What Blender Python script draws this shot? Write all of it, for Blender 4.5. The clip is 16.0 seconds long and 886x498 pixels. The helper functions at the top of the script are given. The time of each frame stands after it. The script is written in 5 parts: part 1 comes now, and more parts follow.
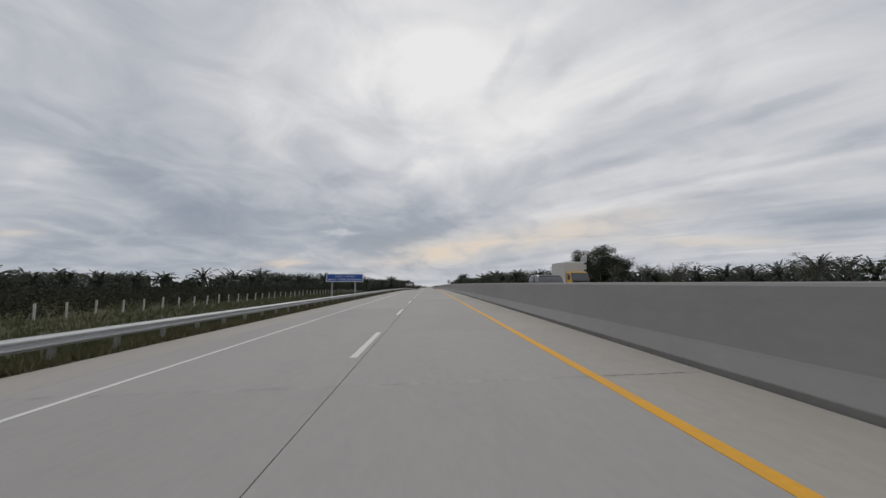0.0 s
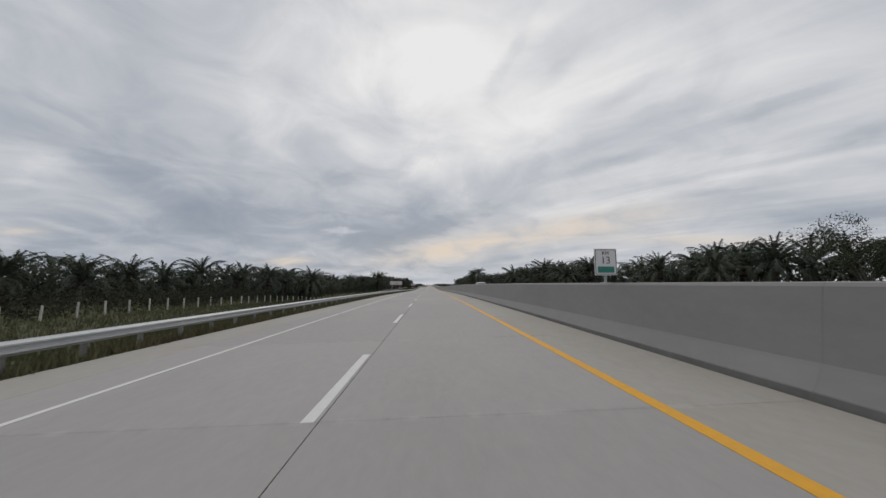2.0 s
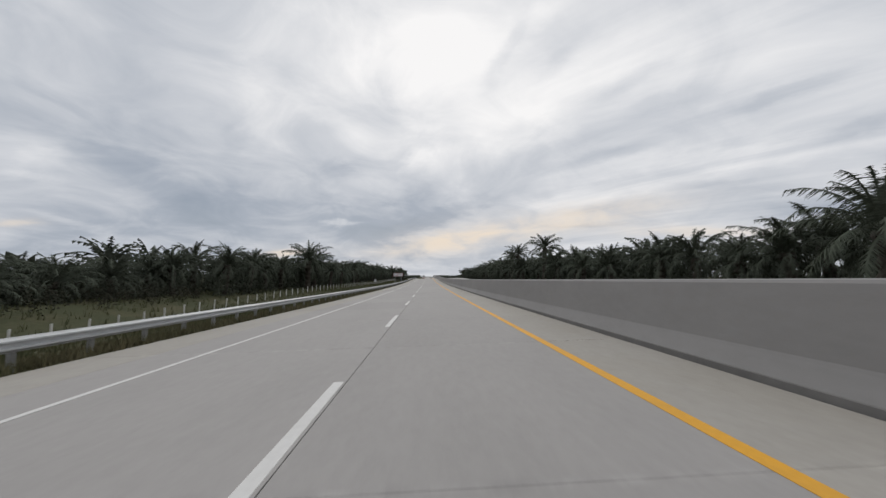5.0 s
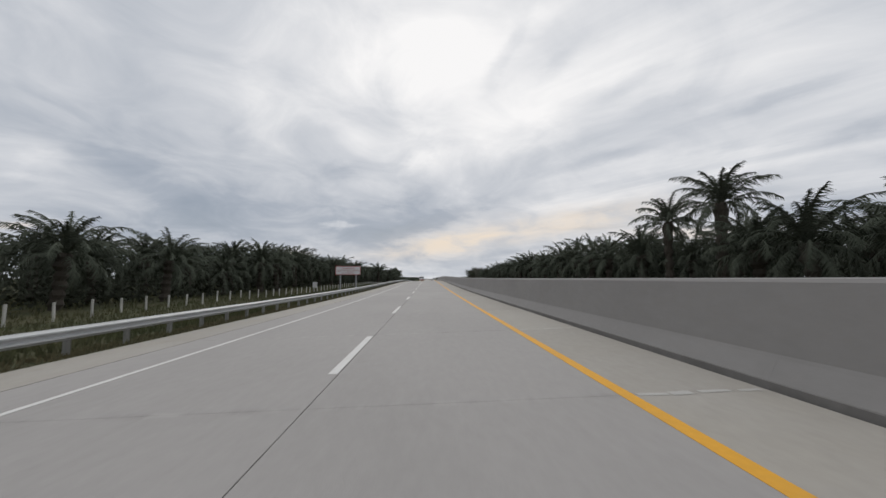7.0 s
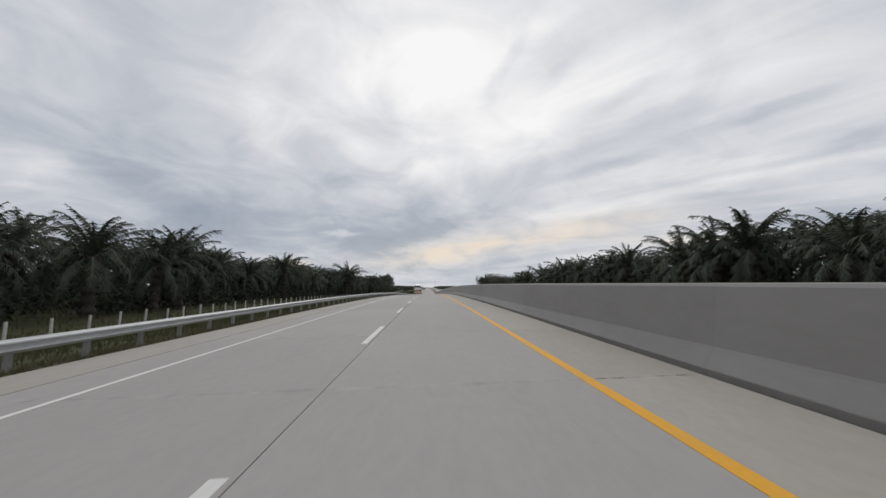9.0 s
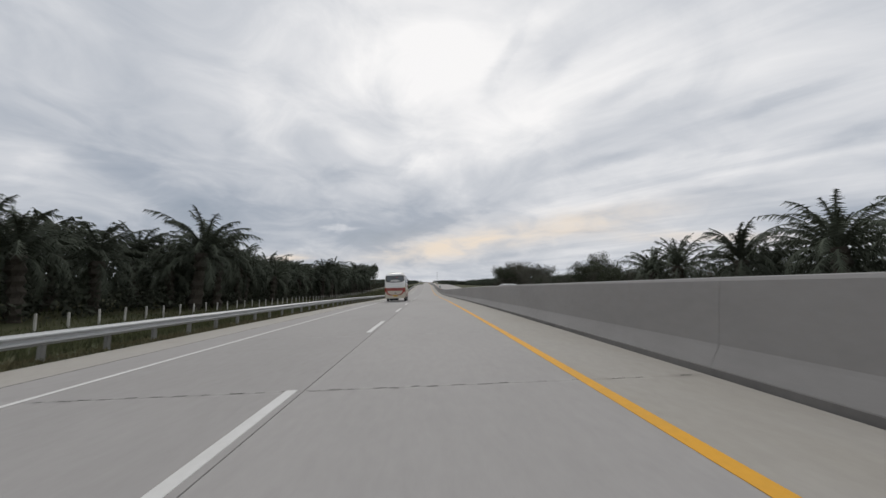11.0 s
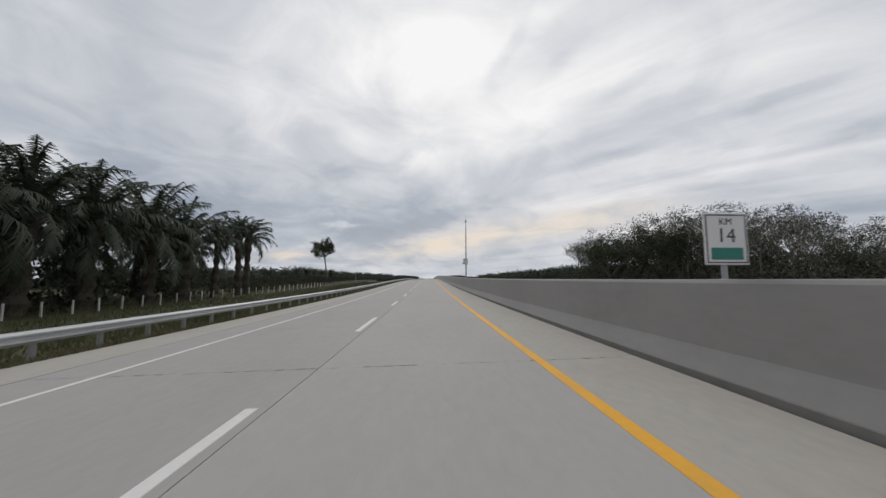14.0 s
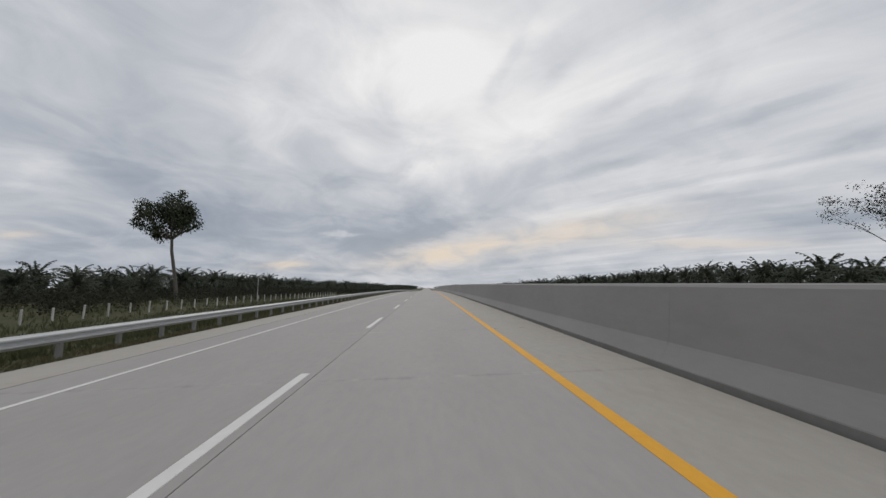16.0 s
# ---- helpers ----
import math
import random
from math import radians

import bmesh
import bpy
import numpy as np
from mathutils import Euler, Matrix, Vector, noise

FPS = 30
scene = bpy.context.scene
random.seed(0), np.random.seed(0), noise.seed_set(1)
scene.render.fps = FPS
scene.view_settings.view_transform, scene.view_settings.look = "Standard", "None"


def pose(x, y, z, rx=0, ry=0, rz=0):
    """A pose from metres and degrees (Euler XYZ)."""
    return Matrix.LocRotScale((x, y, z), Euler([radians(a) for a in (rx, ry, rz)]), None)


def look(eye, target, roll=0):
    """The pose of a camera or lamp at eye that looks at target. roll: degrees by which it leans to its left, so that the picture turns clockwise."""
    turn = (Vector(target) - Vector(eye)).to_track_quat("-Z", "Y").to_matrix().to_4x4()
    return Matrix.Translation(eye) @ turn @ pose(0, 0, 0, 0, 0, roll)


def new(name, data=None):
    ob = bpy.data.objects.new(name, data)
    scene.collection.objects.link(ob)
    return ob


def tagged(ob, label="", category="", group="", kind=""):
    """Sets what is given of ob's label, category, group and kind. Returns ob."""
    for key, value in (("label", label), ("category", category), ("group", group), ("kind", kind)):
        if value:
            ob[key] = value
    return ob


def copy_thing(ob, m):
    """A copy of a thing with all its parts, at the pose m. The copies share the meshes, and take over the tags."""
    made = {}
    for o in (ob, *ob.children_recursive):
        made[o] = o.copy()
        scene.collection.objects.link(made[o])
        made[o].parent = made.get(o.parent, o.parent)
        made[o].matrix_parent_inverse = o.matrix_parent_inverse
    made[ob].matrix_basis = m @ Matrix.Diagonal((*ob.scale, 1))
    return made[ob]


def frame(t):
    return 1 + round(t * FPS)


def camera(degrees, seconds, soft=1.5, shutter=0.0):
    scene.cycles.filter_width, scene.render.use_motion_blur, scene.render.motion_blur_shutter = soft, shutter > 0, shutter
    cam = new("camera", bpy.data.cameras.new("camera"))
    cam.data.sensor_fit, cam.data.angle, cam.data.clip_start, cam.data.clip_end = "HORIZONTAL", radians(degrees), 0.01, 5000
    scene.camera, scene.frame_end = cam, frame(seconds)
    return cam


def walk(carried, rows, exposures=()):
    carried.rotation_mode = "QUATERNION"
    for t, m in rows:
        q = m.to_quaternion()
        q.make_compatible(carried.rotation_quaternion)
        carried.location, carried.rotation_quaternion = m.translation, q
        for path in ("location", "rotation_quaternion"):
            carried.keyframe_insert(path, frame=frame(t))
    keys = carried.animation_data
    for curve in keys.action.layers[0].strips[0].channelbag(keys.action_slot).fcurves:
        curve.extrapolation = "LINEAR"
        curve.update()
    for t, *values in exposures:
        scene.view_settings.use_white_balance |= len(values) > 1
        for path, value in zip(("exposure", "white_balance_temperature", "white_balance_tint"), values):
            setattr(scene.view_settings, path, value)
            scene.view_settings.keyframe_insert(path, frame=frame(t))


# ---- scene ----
from collections import defaultdict
from itertools import product

# ---- camera and its walk ----
# grade of the carriageway: (metres along the road, slope); the height follows by summing
GRADES = [(-200, .006), (0, .010), (33, .006), (66, .004), (100, -.003), (134, -.010), (175, -.011), (219, -.005),
          (253, .001), (288, .012), (320, .009), (355, -.008), (393, -.021), (420, -.030), (447, -.024), (464, -.014),
          (483, -.005), (501, .002), (520, .009), (537, .014), (560, .013), (610, .004), (690, -.010), (860, -.004),
          (1000, .006), (1300, .0), (5000, .0)]
_gy = np.arange(-220.0, 2600.0, 2.0)
_gs = np.interp(_gy, [g[0] for g in GRADES], [g[1] for g in GRADES])
_gz = np.concatenate([[0.0], np.cumsum((_gs[1:] + _gs[:-1]) * 1.0)])
_gz -= np.interp(0.0, _gy, _gz)


def road_z(y):
    """Height of the joint between the two lanes at y metres along the road."""
    return float(np.interp(y, _gy, _gz))


CROSSFALL = 0.0267
EYE = 1.39
cam = camera(105.13, 16.0, soft=1.5, shutter=0.03)
# seconds, metres right of the lane joint, metres along, yaw, pitch
ROWS = [
    (0.0, 1.25, 0.08, -2.45, 6.28),
    (0.5, 1.32, 16.71, -2.55, 6.14),
    (1.0, 1.31, 33.04, -2.45, 6.21),
    (1.5, 1.23, 50.15, -2.35, 6.13),
    (2.0, 1.13, 66.30, -2.34, 5.98),
    (2.5, 1.03, 83.13, -2.35, 5.34),
    (3.0, 1.00, 99.96, -2.34, 5.27),
    (3.5, 1.04, 117.39, -2.55, 5.04),
    (4.0, 1.05, 133.92, -2.56, 4.76),
    (6.5, 1.32, 219.16, -2.55, 4.54),
    (7.0, 1.34, 236.07, -2.55, 4.97),
    (7.5, 1.34, 253.34, -2.55, 5.27),
    (8.0, 1.36, 270.40, -2.45, 5.41),
    (8.5, 1.38, 287.82, -2.55, 5.98),
    (9.0, 1.40, 305.16, -2.45, 6.42),
    (11.5, 1.65, 393.04, -2.76, 4.97),
    (12.0, 1.78, 410.60, -2.86, 4.54),
    (12.5, 1.89, 428.84, -2.86, 4.54),
    (13.0, 1.89, 447.40, -2.56, 4.32),
    (13.5, 1.83, 465.50, -2.45, 4.54),
    (14.0, 1.78, 484.28, -2.45, 4.97),
    (14.5, 1.73, 501.94, -2.55, 5.41),
    (15.0, 1.71, 519.90, -2.55, 5.98),
    (15.5, 1.72, 536.80, -2.65, 6.28),
    (16.0, 1.76, 554.75, -2.56, 6.56),
]
walk(cam, [(t, pose(x, y, EYE + CROSSFALL * x + road_z(y), 90 + pitch, 0, yaw)) for t, x, y, yaw, pitch in ROWS],
     exposures=[(0.0, -0.23), (3.0, -0.16), (4.0, -0.06), (6.5, -0.02), (14.5, -0.03), (15.5, -0.14), (16.0, -0.16)])

# ---- world and sun: high thin overcast, the sun veiled ahead ----
SUN_ELEVATION, SUN_AZIMUTH = radians(36), radians(-3)   # azimuth from the road's direction, clockwise
sun_way = Vector((math.sin(SUN_AZIMUTH) * math.cos(SUN_ELEVATION), math.cos(SUN_AZIMUTH) * math.cos(SUN_ELEVATION), math.sin(SUN_ELEVATION)))


class Nodes:
    """Short hand for building a node tree."""

    def __init__(self, tree):
        self.tree = tree
        tree.nodes.clear()

    def add(self, kind, inputs=None, **settings):
        n = self.tree.nodes.new(kind)
        for k, v in settings.items():
            setattr(n, k, v)
        for k, v in (inputs or {}).items():
            if isinstance(v, bpy.types.NodeSocket):
                self.tree.links.new(v, n.inputs[k])
            else:
                n.inputs[k].default_value = v[:3] if n.inputs[k].type == 'VECTOR' and not isinstance(v, (int, float)) else v
        return n

    def math(self, op, a, b=0.0, c=0.0, clamp=False):
        n = self.add("ShaderNodeMath", {0: a, 1: b, 2: c}, operation=op, use_clamp=clamp)
        return n.outputs[0]

    def mix(self, f, a, b, blend="MIX"):
        n = self.add("ShaderNodeMix", {0: f, 6: a, 7: b}, data_type="RGBA", blend_type=blend)
        return n.outputs[2]

    def noise(self, vec, scale, detail=4.0, rough=0.55, distortion=0.0):
        n = self.add("ShaderNodeTexNoise", {"Vector": vec, "Scale": scale, "Detail": detail, "Roughness": rough, "Distortion": distortion})
        return n.outputs[0]

    def ramp(self, f, *stops):
        n = self.add("ShaderNodeValToRGB", {0: f})
        e = n.color_ramp.elements
        while len(e) < len(stops):
            e.new(0.5)
        for el, (p, c) in zip(e, stops):
            el.position, el.color = p, ((c, c, c, 1) if isinstance(c, (int, float)) else (*c, 1))
        return n.outputs[0]


# cloud masses ahead: tangents of azimuth and height, half length, half width, tilt, how much lighter or darker
CLOUDS = [(-.02, .69, .24, .18, 2, .085), (.16, .80, .62, .42, 6, .075), (-1.15, .62, .45, .42, 10, -.05), (.0, .045, 1.3, .035, 0, -.045), (-.02, .379, .05, .042, 5, .07), (.24, .48, .12, .081, 8, .05), (-.61, .197, .17, .069, -13, -.11),
          (-.20, .167, .18, .060, -1, -.125), (-.93, .34, .20, .051, -27, -.06), (-.56, .413, .04, .044, -26, -.035), (-.28, .331, .04, .034, -16, -.05),
          (1.26, .206, .24, .064, 2, -.115), (.41, .217, .20, .034, 16, .07), (1.01, .38, .45, .033, 5, .06), (-1.13, .337, .07, .053, -6, .05),
          (.91, .717, .48, .104, 12, .04), (-.45, .30, .55, .12, -12, -.03), (-1.0, .13, .60, .09, 0, -.07)]
# narrow wisps, in the same terms
STREAKS = [(.55, .374, .15, .018, 14, -.06), (1.15, .588, .27, .024, 18, -.075), (1.39, .479, .17, .024, 19, -.07), (.66, .637, .13, .033, 33, -.05),
           (.40, .657, .11, .032, 48, -.04), (.25, .72, .14, .025, 62, -.045), (.77, .558, .16, .026, 16, -.045), (.02, .173, .23, .024, 19, -.09),
           (.29, .358, .26, .039, 16, -.045), (.47, .155, .13, .007, 3, -.07), (-.25, .157, .05, .010, 2, .12), (.87, .281, .14, .014, 6, -.04),
           (.33, .82, .14, .037, 29, .05), (-1.02, .153, .11, .011, -15, .06), (-1.13, .287, .10, .011, -9, .04)]
WARM = [(-.42, .067, .06, .011, 2, .8), (.05, .098, .17, .026, 8, .75), (.40, .170, .30, .034, 9, .60), (.85, .137, .27, .016, 0, .45), (-1.16, .15, .05, .010, 3, .5)]


def make_world():
    world = bpy.data.worlds.new("sky")
    scene.world = world
    world.use_nodes = True
    N = Nodes(world.node_tree)
    d = N.add("ShaderNodeTexCoord").outputs["Generated"]
    sep = N.add("ShaderNodeSeparateXYZ", {0: d})
    x, y, z = sep.outputs
    up = N.math("ADD", N.math("MAXIMUM", z, 0.0), 0.13)
    u, v = N.math("DIVIDE", x, up), N.math("DIVIDE", y, up)
    flat = N.add("ShaderNodeCombineXYZ", {0: u, 1: v, 2: 0.0}).outputs[0]
    # fibres drawn out along the wind, which fans out: straight ahead over the road, aslant to its right

    def fibres(degrees, along, across, detail, rough, bend):
        c, k = math.cos(radians(degrees)), math.sin(radians(degrees))
        p = N.math("MULTIPLY", N.math("ADD", N.math("MULTIPLY", u, k), N.math("MULTIPLY", v, c)), along)
        q = N.math("MULTIPLY", N.math("SUBTRACT", N.math("MULTIPLY", u, c), N.math("MULTIPLY", v, k)), across)
        return N.noise(N.add("ShaderNodeCombineXYZ", {0: p, 1: q, 2: degrees * 0.1}).outputs[0], 1.0, detail, rough, bend)

    aside = N.math("DIVIDE", N.math("ADD", N.math("DIVIDE", x, N.math("MAXIMUM", y, 0.08)), 0.1), 0.6, clamp=True)
    streak = N.add("ShaderNodeMix", {0: aside, 2: fibres(172, 0.75, 1.1, 5.0, 0.5, 0.9), 3: fibres(138, 0.42, 2.6, 6.0, 0.55, 0.5)}, data_type="FLOAT").outputs[0]
    bank = N.noise(flat, 0.62, 3.0, 0.5, 0.3)
    low = N.math("ADD", N.math("MAXIMUM", z, 0.0), 0.28)
    dome = N.add("ShaderNodeCombineXYZ", {0: N.math("DIVIDE", x, low), 1: N.math("DIVIDE", y, low), 2: 0.0}).outputs[0]
    puffs = N.noise(dome, 2.9, 7.0, 0.56, 0.7)
    warp = N.add("ShaderNodeSeparateColor", {0: N.add("ShaderNodeTexNoise", {"Vector": flat, "Scale": 1.6, "Detail": 5.0, "Roughness": 0.6}).outputs[1]})
    ahead = N.math("MAXIMUM", y, 0.08)
    az = N.math("ADD", N.math("DIVIDE", x, ahead), N.math("MULTIPLY", N.math("SUBTRACT", warp.outputs[0], 0.5), 0.34))
    el = N.math("ADD", N.math("DIVIDE", z, ahead), N.math("MULTIPLY", N.math("SUBTRACT", warp.outputs[1], 0.5), N.math("MULTIPLY", N.math("MAXIMUM", z, 0.0), 0.5)))
    front = N.math("MULTIPLY", N.math("SUBTRACT", y, 0.10), 4.0, clamp=True)

    # wisps bend less than the masses, and fray finely
    fray = N.add("ShaderNodeSeparateColor", {0: N.add("ShaderNodeTexNoise", {"Vector": flat, "Scale": 3.4, "Detail": 5.0, "Roughness": 0.62}).outputs[1]})
    az_w = N.math("ADD", N.math("DIVIDE", x, ahead), N.math("MULTIPLY", N.math("SUBTRACT", fray.outputs[0], 0.5), 0.16))
    el_w = N.math("ADD", N.math("DIVIDE", z, ahead), N.math("MULTIPLY", N.math("SUBTRACT", fray.outputs[1], 0.5), N.math("MULTIPLY", N.math("MAXIMUM", z, 0.0), 0.22)))

    def mass(a0, e0, wa, we, tilt, amount, wisp=False):
        c, s = math.cos(radians(tilt)), math.sin(radians(tilt))
        p, q = N.math("SUBTRACT", az_w if wisp else az, a0), N.math("SUBTRACT", el_w if wisp else el, e0)
        m = N.math("DIVIDE", N.math("ADD", N.math("MULTIPLY", p, c), N.math("MULTIPLY", q, s)), wa)
        n = N.math("DIVIDE", N.math("SUBTRACT", N.math("MULTIPLY", q, c), N.math("MULTIPLY", p, s)), we)
        r = N.math("ADD", N.math("MULTIPLY", m, m), N.math("MULTIPLY", n, n))
        return N.math("MULTIPLY", N.math("DIVIDE", amount, N.math("ADD", 1.0, N.math("MULTIPLY", r, r))), front)

    dens = N.math("ADD", N.math("MULTIPLY", streak, N.math("ADD", 0.12, N.math("MULTIPLY", aside, 0.13))), N.math("ADD", N.math("MULTIPLY", bank, 0.13), N.math("MULTIPLY", puffs, N.math("SUBTRACT", 0.31, N.math("MULTIPLY", aside, 0.14)))))
    dens = N.math("ADD", dens, 0.400)
    for c in CLOUDS:
        dens = N.math("ADD", dens, mass(*c))
    for c in STREAKS:
        dens = N.math("ADD", dens, mass(*c, wisp=True))
    cloud = N.ramp(dens, (0.40, (0.25, 0.290, 0.355)), (0.55, (0.405, 0.445, 0.51)), (0.68, (0.635, 0.655, 0.695)), (0.82, (0.95, 0.94, 0.94)))
    warm = mass(*WARM[0], wisp=True)
    for c in WARM[1:]:
        warm = N.math("ADD", warm, mass(*c, wisp=True))
    warm = N.math("MULTIPLY", warm, N.ramp(puffs, (0.34, 0.35), (0.58, 1.0)), clamp=True)
    cloud = N.mix(warm, cloud, (0.86, 0.74, 0.61, 1))
    sky = N.add("ShaderNodeTexSky", sky_type="NISHITA", sun_disc=False, sun_elevation=SUN_ELEVATION, sun_rotation=SUN_AZIMUTH)
    blue = N.add("ShaderNodeBackground", {"Color": sky.outputs[0], "Strength": 0.08})
    white = N.add("ShaderNodeBackground", {"Color": cloud, "Strength": 1.0})
    cover = N.math("ADD", N.math("MULTIPLY", N.ramp(dens, (0.40, 0.0), (0.56, 1.0)), 0.15), 0.85)
    both = N.add("ShaderNodeMixShader", {0: cover, 1: blue.outputs[0], 2: white.outputs[0]})
    N.add("ShaderNodeOutputWorld", {0: both.outputs[0]})


make_world()
sun = bpy.data.lights.new("sun", "SUN")
sun.energy, sun.angle, sun.color = 0.9, radians(25), (1.0, 0.96, 0.90)
sun_lamp = new("sun", sun)
sun_lamp.matrix_world = look(sun_way * 100, (0, 0, 0))

# ---- materials ----


def material(name, base, rough=0.7, metal=0.0, grain=None, stains=None, bump=0.0, bump_scale=60.0, per_object=0.0, per_island=0.0,
             stretch=(1, 1, 1), coat=0.0, alpha=None, specular=0.5, local=False, joints=0.0, dust=None):
    """A surface: base colour; grain (scale, amount) fine and stains (scale, amount, colour) coarse variation; relief."""
    m = bpy.data.materials.new(name)
    m.use_nodes = True
    N = Nodes(m.node_tree)
    if local:
        pos = N.add("ShaderNodeTexCoord").outputs["Object"]
    else:
        pos = N.add("ShaderNodeNewGeometry").outputs["Position"]
    if stretch != (1, 1, 1):
        pos = N.add("ShaderNodeMapping", {"Vector": pos, "Scale": stretch}).outputs[0]
    col = (*base, 1)
    if stains:
        s = N.noise(pos, stains[0], 5.0, 0.6)
        col = N.mix(N.math("MULTIPLY", N.ramp(s, (0.42, 0.0), (0.66, 1.0)), stains[1]), col, (*stains[2], 1))
    if joints:
        # dust and tyre dirt gathered along the saw cuts, every joints metres
        along = N.add("ShaderNodeSeparateXYZ", {0: N.add("ShaderNodeNewGeometry").outputs["Position"]})
        away = N.math("MULTIPLY", N.math("ABSOLUTE", N.math("SUBTRACT", N.math("FRACT", N.math("ADD", N.math("DIVIDE", along.outputs[1], joints), 0.5)), 0.5)), joints)
        spread = N.noise(N.add("ShaderNodeMapping", {"Vector": along.inputs[0].links[0].from_socket, "Scale": (1.0, 0.12, 1.0)}).outputs[0], 2.6, 4.0, 0.6)
        near = N.math("SUBTRACT", 1.0, N.math("DIVIDE", away, N.math("ADD", 0.03, N.math("MULTIPLY", spread, 0.16))), clamp=True)
        col = N.mix(N.math("MULTIPLY", near, N.ramp(spread, (0.52, 0.0), (0.70, 0.45))), col, tuple(0.62 * c for c in base) + (1,))
        col = N.mix(N.math("MULTIPLY", near, N.ramp(spread, (0.36, 0.7), (0.50, 0.0))), col, tuple(1.22 * c for c in base) + (1,))
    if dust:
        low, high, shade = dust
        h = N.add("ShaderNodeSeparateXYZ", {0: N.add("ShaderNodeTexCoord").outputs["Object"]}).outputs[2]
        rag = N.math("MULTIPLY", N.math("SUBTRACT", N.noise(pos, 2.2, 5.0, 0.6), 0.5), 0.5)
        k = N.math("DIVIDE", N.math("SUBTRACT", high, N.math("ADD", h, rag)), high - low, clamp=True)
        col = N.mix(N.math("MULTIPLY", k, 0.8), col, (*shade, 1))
    if grain:
        g = N.noise(pos, grain[0], 5.0, 0.65)
        k = N.math("ADD", N.math("MULTIPLY", N.math("SUBTRACT", g, 0.5), 2 * grain[1]), 1.0)
        col = N.add("ShaderNodeVectorMath", {0: col, 3: k}, operation="SCALE").outputs[0]
    if per_object:
        r = N.add("ShaderNodeObjectInfo").outputs["Random"]
        k = N.math("ADD", N.math("MULTIPLY", N.math("SUBTRACT", r, 0.5), 2 * per_object), 1.0)
        col = N.add("ShaderNodeVectorMath", {0: col, 3: k}, operation="SCALE").outputs[0]
    if per_island:
        r = N.add("ShaderNodeNewGeometry").outputs["Random Per Island"]
        k = N.math("ADD", N.math("MULTIPLY", N.math("SUBTRACT", r, 0.5), 2 * per_island), 1.0)
        col = N.add("ShaderNodeVectorMath", {0: col, 3: k}, operation="SCALE").outputs[0]
    ins = {"Base Color": col, "Roughness": rough, "Metallic": metal, "Coat Weight": coat, "Specular IOR Level": specular}
    if bump:
        h = N.noise(pos, bump_scale, 4.0, 0.6)
        ins["Normal"] = N.add("ShaderNodeBump", {"Height": h, "Strength": 1.0, "Distance": bump}).outputs[0]
    b = N.add("ShaderNodeBsdfPrincipled", ins)
    N.add("ShaderNodeOutputMaterial", {0: b.outputs[0]})
    return m


M = {}
M["concrete_lane"] = material("lane concrete", (0.342, 0.327, 0.314), 0.85, grain=(9.0, 0.10), stains=(0.55, 0.35, (0.292, 0.280, 0.268)), bump=0.002, bump_scale=70, per_object=0.035, joints=5.0, stretch=(1, 0.35, 1), specular=0.25)
M["concrete_shoulder"] = material("shoulder concrete", (0.365, 0.345, 0.313), 0.88, grain=(8.0, 0.12), stains=(0.7, 0.4, (0.325, 0.30, 0.255)), bump=0.002, bump_scale=70, per_object=0.04, joints=5.0, stretch=(1, 0.5, 1), specular=0.25)
M["grout"] = material("pale joint grout", (0.46, 0.45, 0.43), 0.9, grain=(12.0, 0.2), stains=(3.0, 0.4, (0.38, 0.36, 0.33)), specular=0.2)
M["bed"] = material("joint sealant", (0.06, 0.058, 0.055), 0.9)
M["barrier"] = material("barrier concrete", (0.265, 0.257, 0.251), 0.85, grain=(6.0, 0.09), stains=(0.45, 0.5, (0.215, 0.208, 0.203)), bump=0.001, bump_scale=40, per_object=0.03, stretch=(1, 0.5, 1.2), specular=0.25)
M["barrier_foot"] = material("dirty barrier foot", (0.185, 0.179, 0.172), 0.9, grain=(8.0, 0.2), stains=(1.2, 0.5, (0.135, 0.13, 0.125)), specular=0.2)
M["yellow_paint"] = material("yellow road paint", (0.72, 0.36, 0.035), 0.75, grain=(14.0, 0.12), stains=(1.3, 0.35, (0.52, 0.31, 0.08)), bump=0.0015, bump_scale=90, specular=0.3)
M["white_paint"] = material("white road paint", (0.64, 0.63, 0.61), 0.75, grain=(14.0, 0.10), stains=(1.5, 0.35, (0.55, 0.54, 0.51)), bump=0.0015, bump_scale=90, specular=0.3)
M["ground"] = material("grassy earth", (0.060, 0.065, 0.034), 0.95, grain=(3.0, 0.4), stains=(0.25, 0.6, (0.115, 0.100, 0.060)), bump=0.04, bump_scale=6, specular=0.1)
M["grass"] = material("grass blades", (0.076, 0.084, 0.040), 0.85, grain=(0.4, 0.3), stains=(0.3, 0.6, (0.125, 0.112, 0.062)), per_island=0.25, specular=0.2)
M["dry_grass"] = material("dry verge grass", (0.120, 0.114, 0.064), 0.9, grain=(0.5, 0.25), stains=(0.35, 0.6, (0.150, 0.125, 0.075)), per_island=0.25, specular=0.1)
M["galvanised"] = material("galvanised steel", (0.46, 0.47, 0.475), 0.6, 0.3, grain=(5.0, 0.10), stains=(1.2, 0.3, (0.38, 0.39, 0.40)), per_object=0.05)
M["post_concrete"] = material("white-washed concrete post", (0.52, 0.51, 0.48), 0.85, grain=(9.0, 0.15), stains=(2.0, 0.45, (0.36, 0.35, 0.31)), per_object=0.12)
M["palm_leaf"] = material("oil palm leaf", (0.086, 0.097, 0.074), 0.9, grain=(0.8, 0.2), per_object=0.22, per_island=0.14, specular=0.06)
